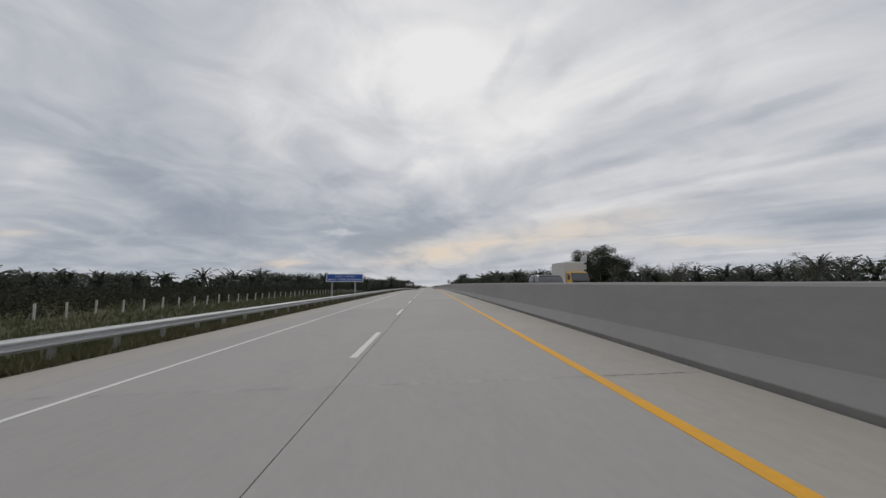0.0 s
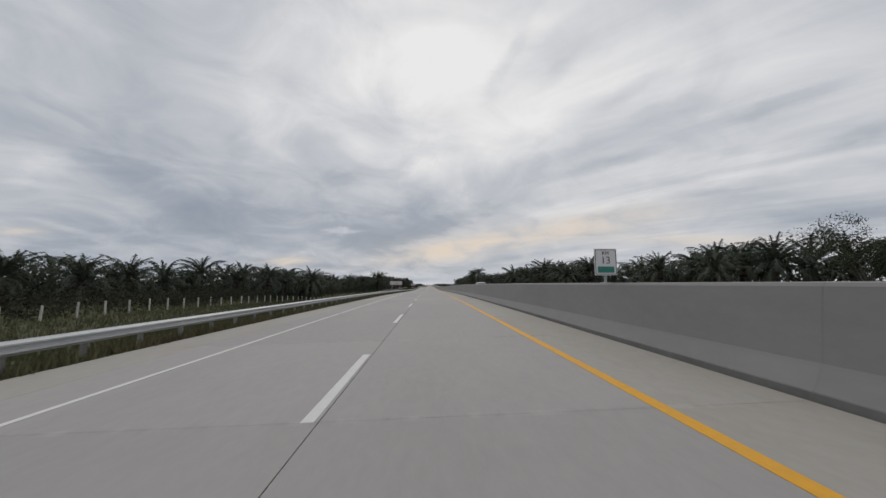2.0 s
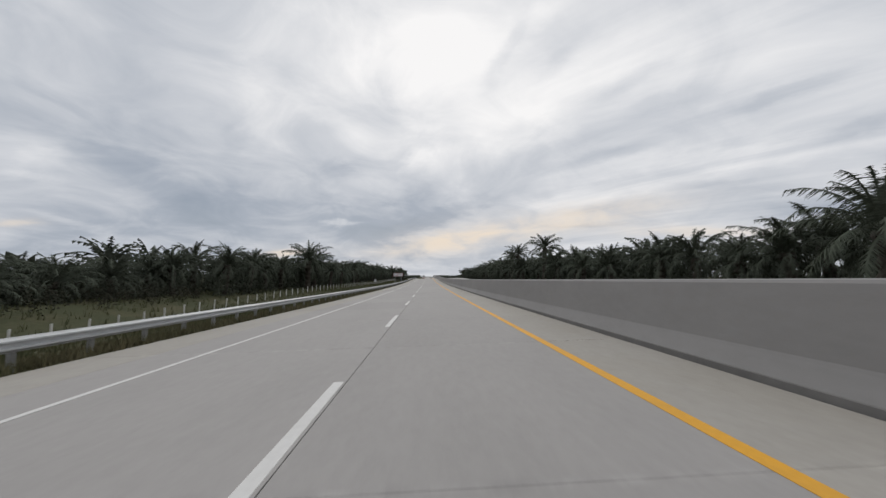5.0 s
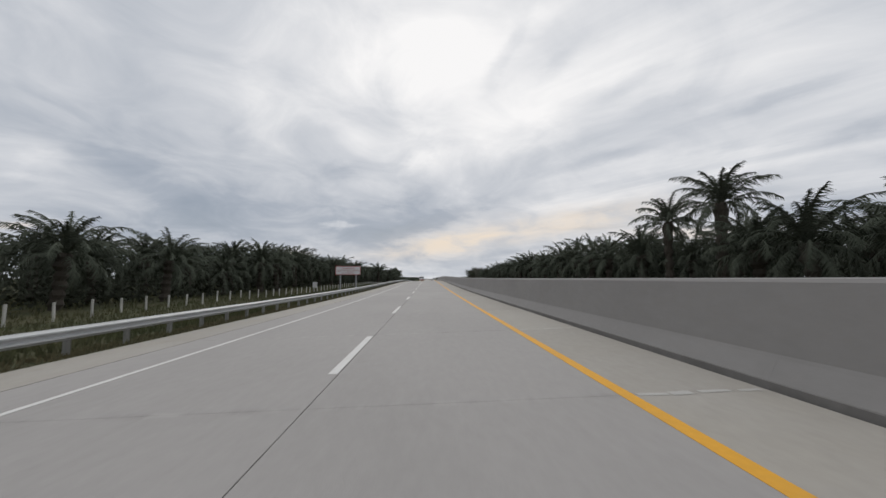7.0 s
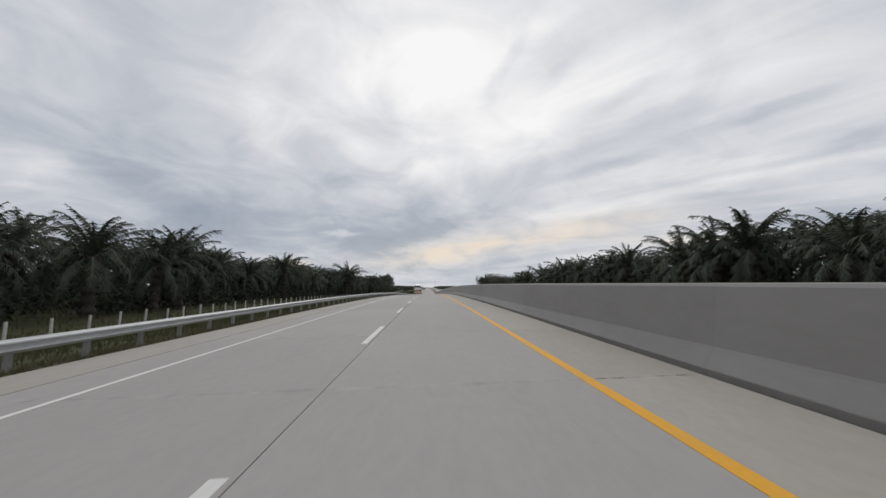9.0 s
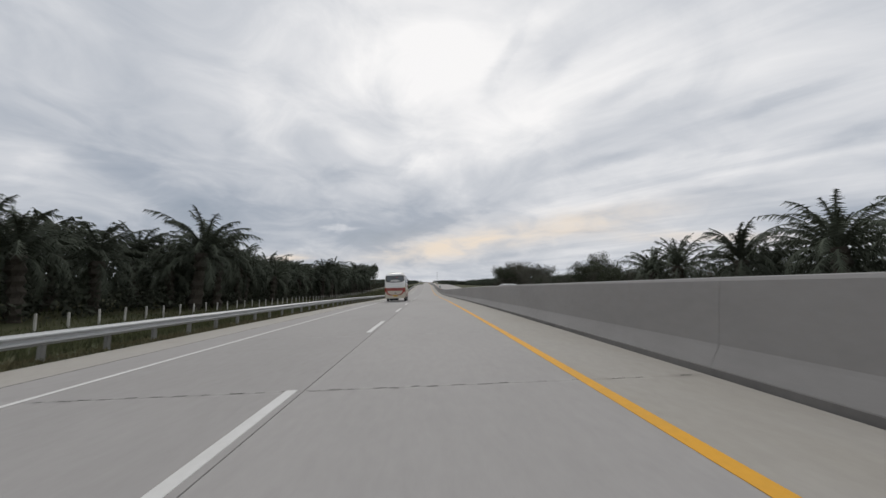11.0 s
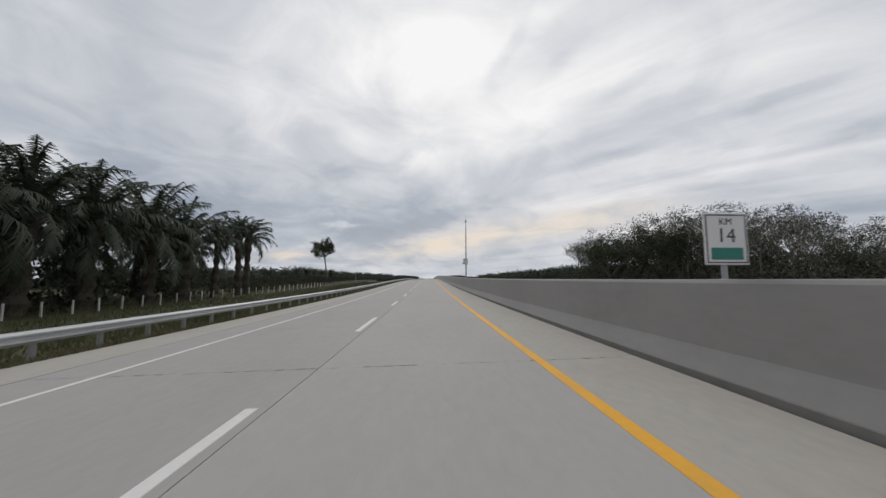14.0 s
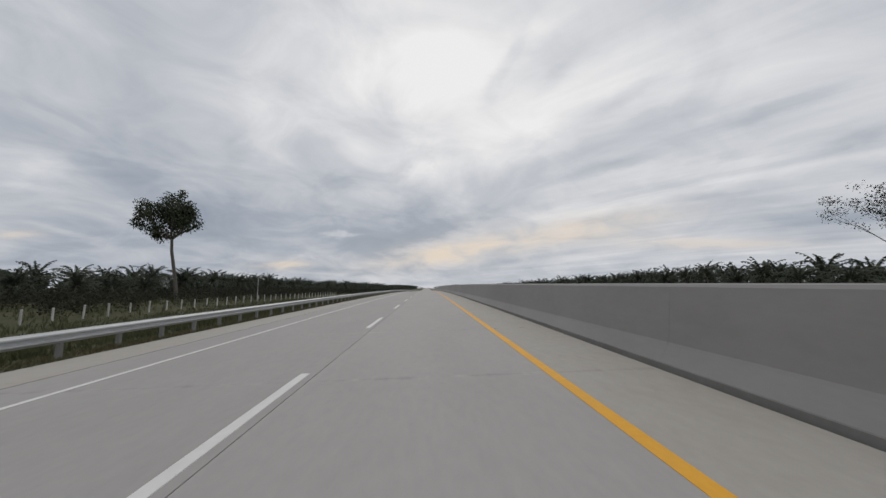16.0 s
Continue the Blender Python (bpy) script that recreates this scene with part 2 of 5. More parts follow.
M["palm_trunk"] = material("oil palm trunk with old leaf bases", (0.055, 0.047, 0.036), 0.95, grain=(5.0, 0.4), bump=0.03, bump_scale=9)
M["leaf"] = material("broad leaf", (0.062, 0.070, 0.045), 0.85, grain=(0.7, 0.25), per_object=0.2, per_island=0.2, specular=0.12)
M["dry_leaf"] = material("thin grey-green leaf", (0.095, 0.094, 0.074), 0.8, grain=(0.7, 0.2), per_object=0.2, per_island=0.3, specular=0.2)
M["brush"] = material("low brush leaf", (0.046, 0.048, 0.035), 0.9, grain=(0.3, 0.35), stains=(0.2, 0.5, (0.062, 0.053, 0.038)), per_island=0.3, specular=0.05)
M["bark"] = material("grey bark", (0.115, 0.105, 0.088), 0.95, grain=(5.0, 0.3), bump=0.02, bump_scale=12)
M["scrub"] = material("dark scrub leaf", (0.060, 0.066, 0.049), 0.85, grain=(0.3, 0.35), per_island=0.25, specular=0.06)


# ---- builders ----
def mesh_of(name, verts, faces, mats, index=None, smooth=False):
    me = bpy.data.meshes.new(name)
    me.from_pydata([tuple(v) for v in verts], [], faces)
    for m in (mats if isinstance(mats, (list, tuple)) else [mats]):
        me.materials.append(m)
    if index is not None:
        me.polygons.foreach_set("material_index", np.asarray(index, dtype=np.int32))
    if smooth:
        me.polygons.foreach_set("use_smooth", np.ones(len(me.polygons), dtype=bool))
    me.update()
    return me


def quads_mesh(name, verts, faces, mat, smooth=False):
    """Mesh from numpy arrays: verts (n, 3), faces (m, k)."""
    verts, faces = np.asarray(verts, dtype=np.float32), np.asarray(faces, dtype=np.int32)
    k = faces.shape[1]
    me = bpy.data.meshes.new(name)
    me.vertices.add(len(verts)), me.loops.add(faces.size), me.polygons.add(len(faces))
    me.vertices.foreach_set("co", verts.ravel())
    me.loops.foreach_set("vertex_index", faces.ravel())
    me.polygons.foreach_set("loop_start", np.arange(0, faces.size, k, dtype=np.int32))
    if smooth:
        me.polygons.foreach_set("use_smooth", np.ones(len(faces), dtype=bool))
    me.materials.append(mat)
    me.update(calc_edges=True)
    me.validate()
    return me


def thing(name, label, category, group="", kind="", m=None):
    ob = tagged(new(name), label, category, group, kind)
    ob.empty_display_size = 0.2
    if m is not None:
        ob.matrix_world = m
    return ob


def part(name, data, material_, parent, label="", m=None):
    """Links a bmesh or a mesh as one mesh object under a thing or a part."""
    if isinstance(data, bmesh.types.BMesh):
        me = bpy.data.meshes.new(name)
        data.to_mesh(me)
        data.free()
        me.materials.append(material_)
    else:
        me = data
    ob = new(name, me)
    ob.parent = parent
    if m is not None:
        ob.matrix_basis = m
    return tagged(ob, label)


def box(bm, x0, x1, y0, y1, z0, z1, bevel=0.0, seg=2):
    """Adds a box to bm, with its edges rounded."""
    made = bmesh.ops.create_cube(bm, size=1.0, matrix=Matrix.LocRotScale(((x0 + x1) / 2, (y0 + y1) / 2, (z0 + z1) / 2), None, (abs(x1 - x0), abs(y1 - y0), abs(z1 - z0))))
    if bevel:
        edges = {e for v in made["verts"] for e in v.link_edges}
        bmesh.ops.bevel(bm, geom=list(edges), offset=bevel, segments=seg, affect="EDGES", profile=0.5)
    return bm


def rod(bm, a, b, r0, r1=None, seg=10):
    """Adds a round bar from a to b."""
    a, b = Vector(a), Vector(b)
    q = (b - a).to_track_quat("Z", "Y").to_matrix().to_4x4()
    bmesh.ops.create_cone(bm, cap_ends=True, segments=seg, radius1=r0, radius2=r0 if r1 is None else r1, depth=(b - a).length,
                          matrix=Matrix.Translation((a + b) / 2) @ q)
    return bm


def newbm():
    return bmesh.new()


def bar_mesh(name, profile, y0, y1, mat, mats=None, smooth=False):
    """A straight piece of constant section: profile [(x, z), ...] closed, from y0 to y1, with end caps."""
    n = len(profile)
    verts = [(x, y0, z) for x, z in profile] + [(x, y1, z) for x, z in profile]
    faces = [(i, (i + 1) % n, n + (i + 1) % n, n + i) for i in range(n)]
    faces += [tuple(range(n - 1, -1, -1)), tuple(range(n, 2 * n))]
    return mesh_of(name, verts, faces, mats or mat, smooth=smooth)


def on_road(y0, y1, x=0.0, dz=0.0):
    """The pose of a straight piece laid along the road from y0 to y1."""
    z0, z1 = road_z(y0), road_z(y1)
    return Matrix.LocRotScale((x, y0, z0 + dz), Euler((math.atan2(z1 - z0, y1 - y0), 0, 0)), None)


def strip(name, x0, x1, y0, y1, dz, mat, step=4.0, thick=0.004):
    """A thin ribbon that follows the road, with its own thickness."""
    ys = np.linspace(y0, y1, max(2, int((y1 - y0) / step) + 1))
    v, f = [], []
    for y in ys:
        z = road_z(y)
        v += [(x0, y, z + CROSSFALL * x0 + dz), (x1, y, z + CROSSFALL * x1 + dz), (x1, y, z + CROSSFALL * x1 + dz - thick), (x0, y, z + CROSSFALL * x0 + dz - thick)]
    for i in range(len(ys) - 1):
        a, b = 4 * i, 4 * i + 4
        f += [(a, a + 1, b + 1, b), (a + 1, a + 2, b + 2, b + 1), (a + 3, a, b, b + 3)]
    return mesh_of(name, v, f, mat)

# ---- large structure: ground, carriageways, barrier, rails ----
END = 760.0
GROUND_X = [(-3000, -1.0), (-400, -1.0), (-120, -0.95), (-60, -0.9), (-40, -0.88), (-28, -0.86), (-20.7, -0.82), (-16, -0.72), (-12, -0.58), (-9, -0.42), (-7.2, -0.27), (-6.2, -0.21), (-5.84, -0.17),
            (-5.0, -0.45), (5.0, -0.45), (17.2, -0.75), (18.6, -0.45), (19.4, -0.42), (22, -0.6), (27, -0.9), (40, -1.0), (80, -1.0), (400, -1.0), (3000, -1.0)]


# the strip along the fence lies lower in places: along, depth
DIPS = [(95, 0), (118, .3), (130, .8), (145, 1.35), (190, 1.35), (215, .4), (230, 0), (272, .1), (290, .5), (330, .6), (400, .3), (440, .1), (470, .2), (560, .3), (640, .3)]


def ground_z(x, y):
    dip = float(np.interp(y, [d[0] for d in DIPS], [d[1] for d in DIPS])) * float(np.interp(x, [-30, -24, -13, -9], [0, 1, 1, 0]))
    return road_z(y) + float(np.interp(x, [g[0] for g in GROUND_X], [g[1] for g in GROUND_X])) - dip


def make_ground():
    xs = []
    for (a, _), (b, _) in zip(GROUND_X, GROUND_X[1:]):
        k = 3 if b - a < 60 else 1
        xs += [a + (b - a) * i / k for i in range(k)]
    xs.append(3000)
    ys = [-3000, -800, -200, -60] + list(np.arange(-48, 900, 6.0)) + [930, 980, 1050, 1150, 1300, 1500, 1800, 2400, 3200, 4500]
    v = [(x, y, ground_z(x, y) + (0.05 * noise.noise(Vector((x * 0.3, y * 0.3, 0))) if x < -6.4 or x > 20 else 0)) for y in ys for x in xs]
    n = len(xs)
    f = [(j * n + i, j * n + i + 1, (j + 1) * n + i + 1, (j + 1) * n + i) for j in range(len(ys) - 1) for i in range(n - 1)]
    tagged(new("ground", mesh_of("ground", v, f, M["ground"], smooth=True)), "grass-covered flat ground of a palm plantation", "ground", kind="structure")


make_ground()

JOINT = 0.005
COLUMNS = [(-5.83, -4.52, "concrete_shoulder"), (-4.52, 0.0, "concrete_lane"), (0.0, 3.63, "concrete_lane"), (3.63, 5.31, "concrete_shoulder")]
SLAB = 5.0


def slab_shape(x0, x1, length):
    g, b, h = JOINT, 0.004, 0.22
    r = lambda x, y, z: (x, y, z + CROSSFALL * x)
    e = 0.0014    # saw cuts across are finer than the joint along the lanes
    o = [(x0 + g, e), (x1 - g, e), (x1 - g, length - e), (x0 + g, length - e)]
    i = [(x0 + g + b, e + 0.003), (x1 - g - b, e + 0.003), (x1 - g - b, length - e - 0.003), (x0 + g + b, length - e - 0.003)]
    v = [r(x, y, 0) for x, y in i] + [r(x, y, -b) for x, y in o] + [r(x, y, -h) for x, y in o]
    f = [(0, 1, 2, 3)]
    for k in range(4):
        n = (k + 1) % 4
        f += [(k, k + 4, n + 4, n), (k + 4, k + 8, n + 8, n + 4)]
    return v, f


def make_road():
    road = thing("road", "pale jointed concrete carriageway of a straight toll road", "road", kind="structure")
    bed = strip("road_bed", -5.82, 5.30, -40, 2400, -0.016, M["bed"], 5.0, 0.3)
    part("road_bed", bed, None, road, "dark sealant in the joints")
    for ci, (x0, x1, mat) in enumerate(COLUMNS):
        v, f = slab_shape(x0, x1, SLAB)
        me = mesh_of("slab", v, f, M[mat])
        for k in range(0, 75):
            y = k * SLAB
            part("slab", me, None, road, m=on_road(y, y + SLAB))
        V, F = [], []
        for y in list(np.arange(-40, 0, SLAB)) + list(np.arange(375, 900, SLAB)):
            m, o = on_road(y, y + SLAB), len(V)
            V += [m @ Vector(p) for p in v]
            F += [tuple(a + o for a in q) for q in f]
        tagged(part("far_slabs", mesh_of("far_slabs", V, F, M[mat]), None, road), kind="stuff")
    part("shoulder_joint", strip("shoulder_joint", -4.532, -4.508, 205, 900, 0.001, M["bed"], 2.5), None, road, "dark sealant line along the shoulder")
    tagged(part("distant_pavement", strip("distant_pavement", -5.83, 5.31, 900, 2400, 0.0, M["concrete_lane"], 10.0, 0.2), None, road), kind="stuff")


make_road()


def make_joint_marks():
    """Pale grout and dark dashes of sealant left along some of the saw cuts."""
    rnd = random.Random(31)
    pale, dark = ([], []), ([], [])

    def patch(store, x0, x1, y, w):
        V, F = store
        o, skew = len(V), rnd.uniform(-0.02, 0.02)
        for x, yy in ((x0, y - w), (x1, y - w + skew), (x1, y + w + skew), (x0, y + w)):
            V.append((x, yy, road_z(yy) + CROSSFALL * x + 0.004))
        F.append((o, o + 1, o + 2, o + 3))

    for k in range(1, 125):
        y = k * SLAB
        if 215 < y < 300:
            x = 3.75
            while x < 5.2:
                x1 = min(5.24, x + rnd.uniform(0.2, 0.6))
                patch(pale, x, x1, y + rnd.uniform(-0.02, 0.03), rnd.uniform(0.025, 0.06))
                x = x1 + rnd.uniform(0.0, 0.12)
        if rnd.random() < 0.45:
            x, end = (3.75, 5.2) if rnd.random() < 0.75 else (-3.2, 5.2)
            while x < end:
                if rnd.random() < 0.8 and not 3.5 < x < 3.75:
                    patch(dark, x, x + rnd.uniform(0.08, 0.2), y + rnd.uniform(-0.015, 0.015), rnd.uniform(0.006, 0.012))
                x += rnd.uniform(0.2, 0.34)
    road = bpy.data.objects["road"]
    for name, (V, F), mat in (("joint_grout", pale, "grout"), ("joint_sealant", dark, "bed")):
        tagged(part(name, mesh_of(name, V, F, M[mat]), None, road), kind="stuff")


make_joint_marks()

paint = thing("road_marking", "yellow and white painted lane lines on concrete", "road marking", kind="structure")
YELLOW, WHITE, DASH = 3.63, -3.43, -0.165
part("yellow_edge_line", strip("yellow_edge_line", YELLOW - 0.08, YELLOW + 0.08, -40, 1500, 0.005, M["yellow_paint"], 2.5), None, paint, "continuous yellow edge line")
part("white_edge_line", strip("white_edge_line", WHITE - 0.05, WHITE + 0.05, -40, 1500, 0.005, M["white_paint"], 2.5), None, paint, "continuous white edge line")
PERIOD, DASH_LENGTH, DASH_FAR = 9.021, 3.35, 10.2
dash_mesh = None
for k in range(-3, 125):
    y1 = DASH_FAR + k * PERIOD
    if dash_mesh is None:
        v = [(x, y, 0.005 + CROSSFALL * x) for x, y in product((DASH - 0.068, DASH + 0.068), (0, DASH_LENGTH))] + [(x, y, CROSSFALL * x) for x, y in product((DASH - 0.072, DASH + 0.072), (-0.004, DASH_LENGTH + 0.004))]
        dash_mesh = mesh_of("lane_dash", v, [(0, 2, 3, 1), (0, 1, 5, 4), (2, 0, 4, 6), (3, 2, 6, 7), (1, 3, 7, 5)], M["white_paint"])
    drift = float(np.interp(y1, [10, 42, 75, 145, 228, 285, 310, 398, 414, 430, 460], [-.02, .02, .05, .05, .07, .09, .03, .0, -.10, -.10, -.03]))   # the paint strays about the joint
    part("lane_dash", dash_mesh, None, paint, m=on_road(y1 - DASH_LENGTH, y1, drift, CROSSFALL * drift))


def make_barrier():
    X, c = 5.33, 0.415   # toe and half width
    half = [(0.0, -0.12), (0.0, 0.088), (0.02, 0.098), (0.15, 0.345), (0.17, 0.39), (0.260, 1.245), (0.288, 1.285), (0.33, 1.30)]
    section = [(X + x, z + CROSSFALL * X) for x, z in half] + [(X + 2 * c - x, z + CROSSFALL * X) for x, z in reversed(half)]
    L = 10.0
    me = bar_mesh("barrier_section", section[::-1], 0.0012, L - 0.0012, None, [M["barrier"], M["barrier_foot"]])
    idx = np.zeros(len(me.polygons), dtype=np.int32)
    for p in me.polygons:
        zs = [me.vertices[i].co.z - CROSSFALL * X for i in p.vertices]
        if max(zs) <= 0.10 and len(zs) == 4:
            idx[p.index] = 1
    me.polygons.foreach_set("material_index", idx)
    wall = thing("median_barrier", "tall grey cast concrete median barrier with sloped foot", "barrier", kind="structure")
    for k in range(-4, 130):
        part("barrier_section", me, None, wall, m=on_road(k * L, (k + 1) * L))
    part("far_barrier", strip_profile(section, 1300, 2300), None, wall)


def strip_profile(section, y0, y1, step=20.0):
    n = len(section)
    ys = np.arange(y0, y1 + 1, step)
    v = [(x, y, z + road_z(y)) for y in ys for x, z in section]
    f = [(j * n + i, (j + 1) * n + i, (j + 1) * n + (i + 1) % n, j * n + (i + 1) % n) for j in range(len(ys) - 1) for i in range(n)]
    return mesh_of("far_barrier", v, f, M["barrier"])


make_barrier()

# the other carriageway, behind the barrier
far_side = thing("opposite_road", "pale concrete carriageway for the opposite traffic", "road", kind="structure")
part("pavement_slab", strip("pavement_slab", 6.17, 17.6, -40, 2400, -0.05, M["concrete_lane"], 8.0, 0.5), None, far_side)
part("yellow_edge_line", strip("yellow_edge_line", 7.9, 8.05, -40, 1200, -0.04, M["yellow_paint"], 5.0), None, far_side)
part("white_edge_line", strip("white_edge_line", 15.1, 15.23, -40, 1200, -0.04, M["white_paint"], 5.0), None, far_side)


def w_beam_section(depth=0.08, height=0.27, t=0.004):
    pts = [(0.0, 0.0), (0.012, 0.02), (depth, 0.055), (depth, 0.085), (0.02, 0.12), (0.02, 0.15), (depth, 0.185), (depth, 0.215), (0.012, 0.25), (0.0, height)]
    return pts + [(x - t, z) for x, z in reversed(pts)]


M["rail_post"] = material("weathered galvanised post", (0.26, 0.26, 0.25), 0.65, 0.3, grain=(5.0, 0.15), stains=(2.0, 0.4, (0.18, 0.17, 0.15)), per_object=0.1)


def make_guardrail(name, X, top, face, label, y_end=900.0):
    """Steel beam rail on posts. face: +1 when its front looks towards +x."""
    rail = thing(name, label, "guardrail", kind="structure")
    L, gap = 4.35, 1.45
    sec = [(face * x, z) for x, z in w_beam_section()]
    beam = bar_mesh("beam", sec if face < 0 else sec[::-1], -0.12, L + 0.02, M["galvanised"])
    zb = top - 0.27
    k0, k1 = -8, int(y_end / L)
    for k in range(k0, k1):
        part("beam", beam, None, rail, m=on_road(k * L, (k + 1) * L, X, zb) @ pose(0.004 * face * (k % 2), 0, 0))
    bm = newbm()
    x0 = -0.10 * face
    box(bm, min(x0, x0 - 0.10 * face), max(x0, x0 - 0.10 * face), -0.05, 0.05, -1.1, 0.20, 0.012, 1)
    box(bm, min(0.0, x0), max(0.0, x0), -0.04, 0.04, 0.02, 0.22)
    pm = bpy.data.meshes.new("post")
    bm.to_mesh(pm), bm.free()
    pm.materials.append(M["rail_post"])
    ys = [k * gap + 0.2 for k in range(int(-30 / gap), int(y_end / gap))]
    near = [y for y in ys if 0 <= y < 430]
    for y in near:
        part("post", pm, None, rail, m=pose(X, y, road_z(y) + zb))
    V, F = [], []
    for y in [y for y in ys if not 0 <= y < 430]:
        o = len(V)
        V += [(v.co.x + X, v.co.y + y, v.co.z + road_z(y) + zb) for v in pm.vertices]
        F += [tuple(a + o for a in p.vertices) for p in pm.polygons]
    tagged(part("far_posts", mesh_of("far_posts", V, F, M["rail_post"]), None, rail), kind="stuff")
    return rail


make_guardrail("guardrail", -6.20, 0.42, 1, "galvanised steel w-beam guardrail along the grassy verge")
make_guardrail("guardrail", 18.0, 0.35, -1, "galvanised steel guardrail along the opposite carriageway")


def fence_x(y):
    """The fence draws nearer to the road in its middle stretch."""
    return float(np.interp(y, [-20, 120, 170, 250, 330, 420, 500, 700], [-22.5, -22.5, -21.5, -18.5, -18.5, -21.5, -23.4, -23.8]))


def make_fence():
    fence = thing("boundary_fence", "row of pale concrete boundary fence posts in grass", "fence", kind="structure")
    bm = newbm()
    box(bm, -0.05, 0.05, -0.05, 0.05, -0.4, 1.02, 0.01, 1)
    pm = bpy.data.meshes.new("post")
    bm.to_mesh(pm), bm.free()
    pm.materials.append(M["post_concrete"])
    rnd = random.Random(4)
    V, F = [], []
    for k in range(-14, 316):
        y = float(np.interp(k, [-15, 0, 58, 124, 142, 233, 270, 320], [-8.4, 21.8, 138.65, 271.2, 306.4, 487.8, 561.3, 661.3]))
        x = fence_x(y)
        m = pose(x + rnd.uniform(-.06, .06), y + rnd.uniform(-.1, .1), ground_z(x, y) + rnd.uniform(-0.07, 0.05), rnd.uniform(-2, 2), rnd.uniform(-2, 2), rnd.uniform(-8, 8))
        if 10 <= y < 610:
            part("post", pm, None, fence, m=m)
        else:
            o = len(V)
            V += [m @ v.co for v in pm.vertices]
            F += [tuple(a + o for a in p.vertices) for p in pm.polygons]
    tagged(part("far_posts", mesh_of("far_posts", V, F, M["post_concrete"]), None, fence), kind="stuff")


make_fence()

# ---- plants ----


def frond(rnd, az, elev, L, droop, pairs, wide):
    """One feathered palm leaf from the origin: quads of its leaflets and of its rib."""
    n = 6
    side = np.array([-math.sin(az), math.cos(az), 0.0])
    out = np.array([math.cos(az), math.sin(az), 0.0])
    s = np.linspace(0, 1, n + 1)
    ang = elev - droop * s ** 1.7
    d = np.outer(np.cos(ang), out) + np.outer(np.sin(ang), [0, 0, 1])
    d += np.outer(s ** 2, side) * rnd.uniform(-0.25, 0.25)
    p = np.vstack([[0, 0, 0], np.cumsum((d[1:] + d[:-1]) / 2 * (L / n), axis=0)])
    verts, faces = [], []
    w = 0.07 * (1 - 0.8 * s)[:, None]
    rib = np.concatenate([p - side * w, p + side * w])
    verts.append(rib)
    i = np.arange(n)
    faces.append(np.concatenate([np.stack([i, i + 1, i + n + 2], axis=1), np.stack([i, i + n + 2, i + n + 1], axis=1)]))
    q = np.linspace(0.16, 0.99, pairs)
    pc = np.stack([np.interp(q, s, p[:, k]) for k in range(3)], axis=1)
    tc = np.stack([np.interp(q, s, d[:, k]) for k in range(3)], axis=1)
    tc /= np.linalg.norm(tc, axis=1)[:, None]
    up = np.cross(tc, side)
    up /= np.linalg.norm(up, axis=1)[:, None]
    up *= np.sign(up[:, 2:3] + 1e-6)
    ll = (0.150 * L) * (np.sin(np.pi * (0.12 + 0.80 * q)) ** 0.6)[:, None]
    base = n * 2 + 2
    for sg in (-1, 1):
        lift = np.array([rnd.uniform(-0.75, 0.7) for _ in q])[:, None]
        fwd = 0.40 + 0.65 * q[:, None]
        way = sg * side + lift * up + fwd * tc
        way /= np.linalg.norm(way, axis=1)[:, None]
        tip = pc + way * ll * np.array([rnd.uniform(0.8, 1.1) for _ in q])[:, None]
        tip[:, 2] -= 0.62 * ll[:, 0]
        hw = tc * wide * 0.5
        verts.append(np.stack([pc - hw, tip, pc + hw], axis=1).reshape(-1, 3))
        k = np.arange(len(q))[:, None] * 3
        faces.append(base + k + np.array([[0, 1, 2]]))
        base += 3 * len(q)
    return np.vstack(verts), np.vstack(faces)


def palm_crown(seed, fronds, L, pairs, wide):
    rnd = random.Random(seed)
    V, F, o = [], [], 0
    for i in range(fronds):
        u = (i + 0.5) / fronds
        elev = radians(84 - 104 * u ** 1.45 + rnd.uniform(-9, 9))
        v, f = frond(rnd, i * 2.39996 + rnd.uniform(-.25, .25), elev, L * rnd.uniform(0.82, 1.08) * (0.75 + 0.25 * min(1, u * 4)), radians(rnd.uniform(92, 150)) * (0.55 + 0.42 * u), pairs, wide)
        V.append(v), F.append(f + o)
        o += len(v)
    return quads_mesh("crown", np.vstack(V), np.vstack(F), M["palm_leaf"])


def palm_trunk(seed, h):
    """Stem with rings of cut leaf bases."""
    rnd = random.Random(seed)
    rings, seg, V, F = 14, 9, [], []
    for j in range(rings + 1):
        t = j / rings
        r = 0.30 * (1 - 0.18 * t) + (0.10 if j % 2 else 0.0) + (0.10 if t > 0.75 else 0.0)
        for k in range(seg):
            a = 2 * math.pi * (k + 0.5 * (j % 2)) / seg
            rr = r * rnd.uniform(0.85, 1.2)
            V.append((rr * math.cos(a), rr * math.sin(a), -0.5 + (h + 0.5) * t))
    for j in range(rings):
        for k in range(seg):
            F.append((j * seg + k, j * seg + (k + 1) % seg, (j + 1) * seg + (k + 1) % seg, (j + 1) * seg + k))
    F.append(tuple(rings * seg + k for k in range(seg)))
    return mesh_of("trunk", V, F, M["palm_trunk"])


def make_palm(seed, h, fronds, L, pairs, wide):
    p = thing("oil_palm", "dark green oil palm with arching feathered fronds", "palm tree", "plantation palms")
    part("trunk", palm_trunk(seed, h), None, p)
    part("crown", palm_crown(seed, fronds, L, pairs, wide), None, p, m=pose(0, 0, h - 0.15))
    return p


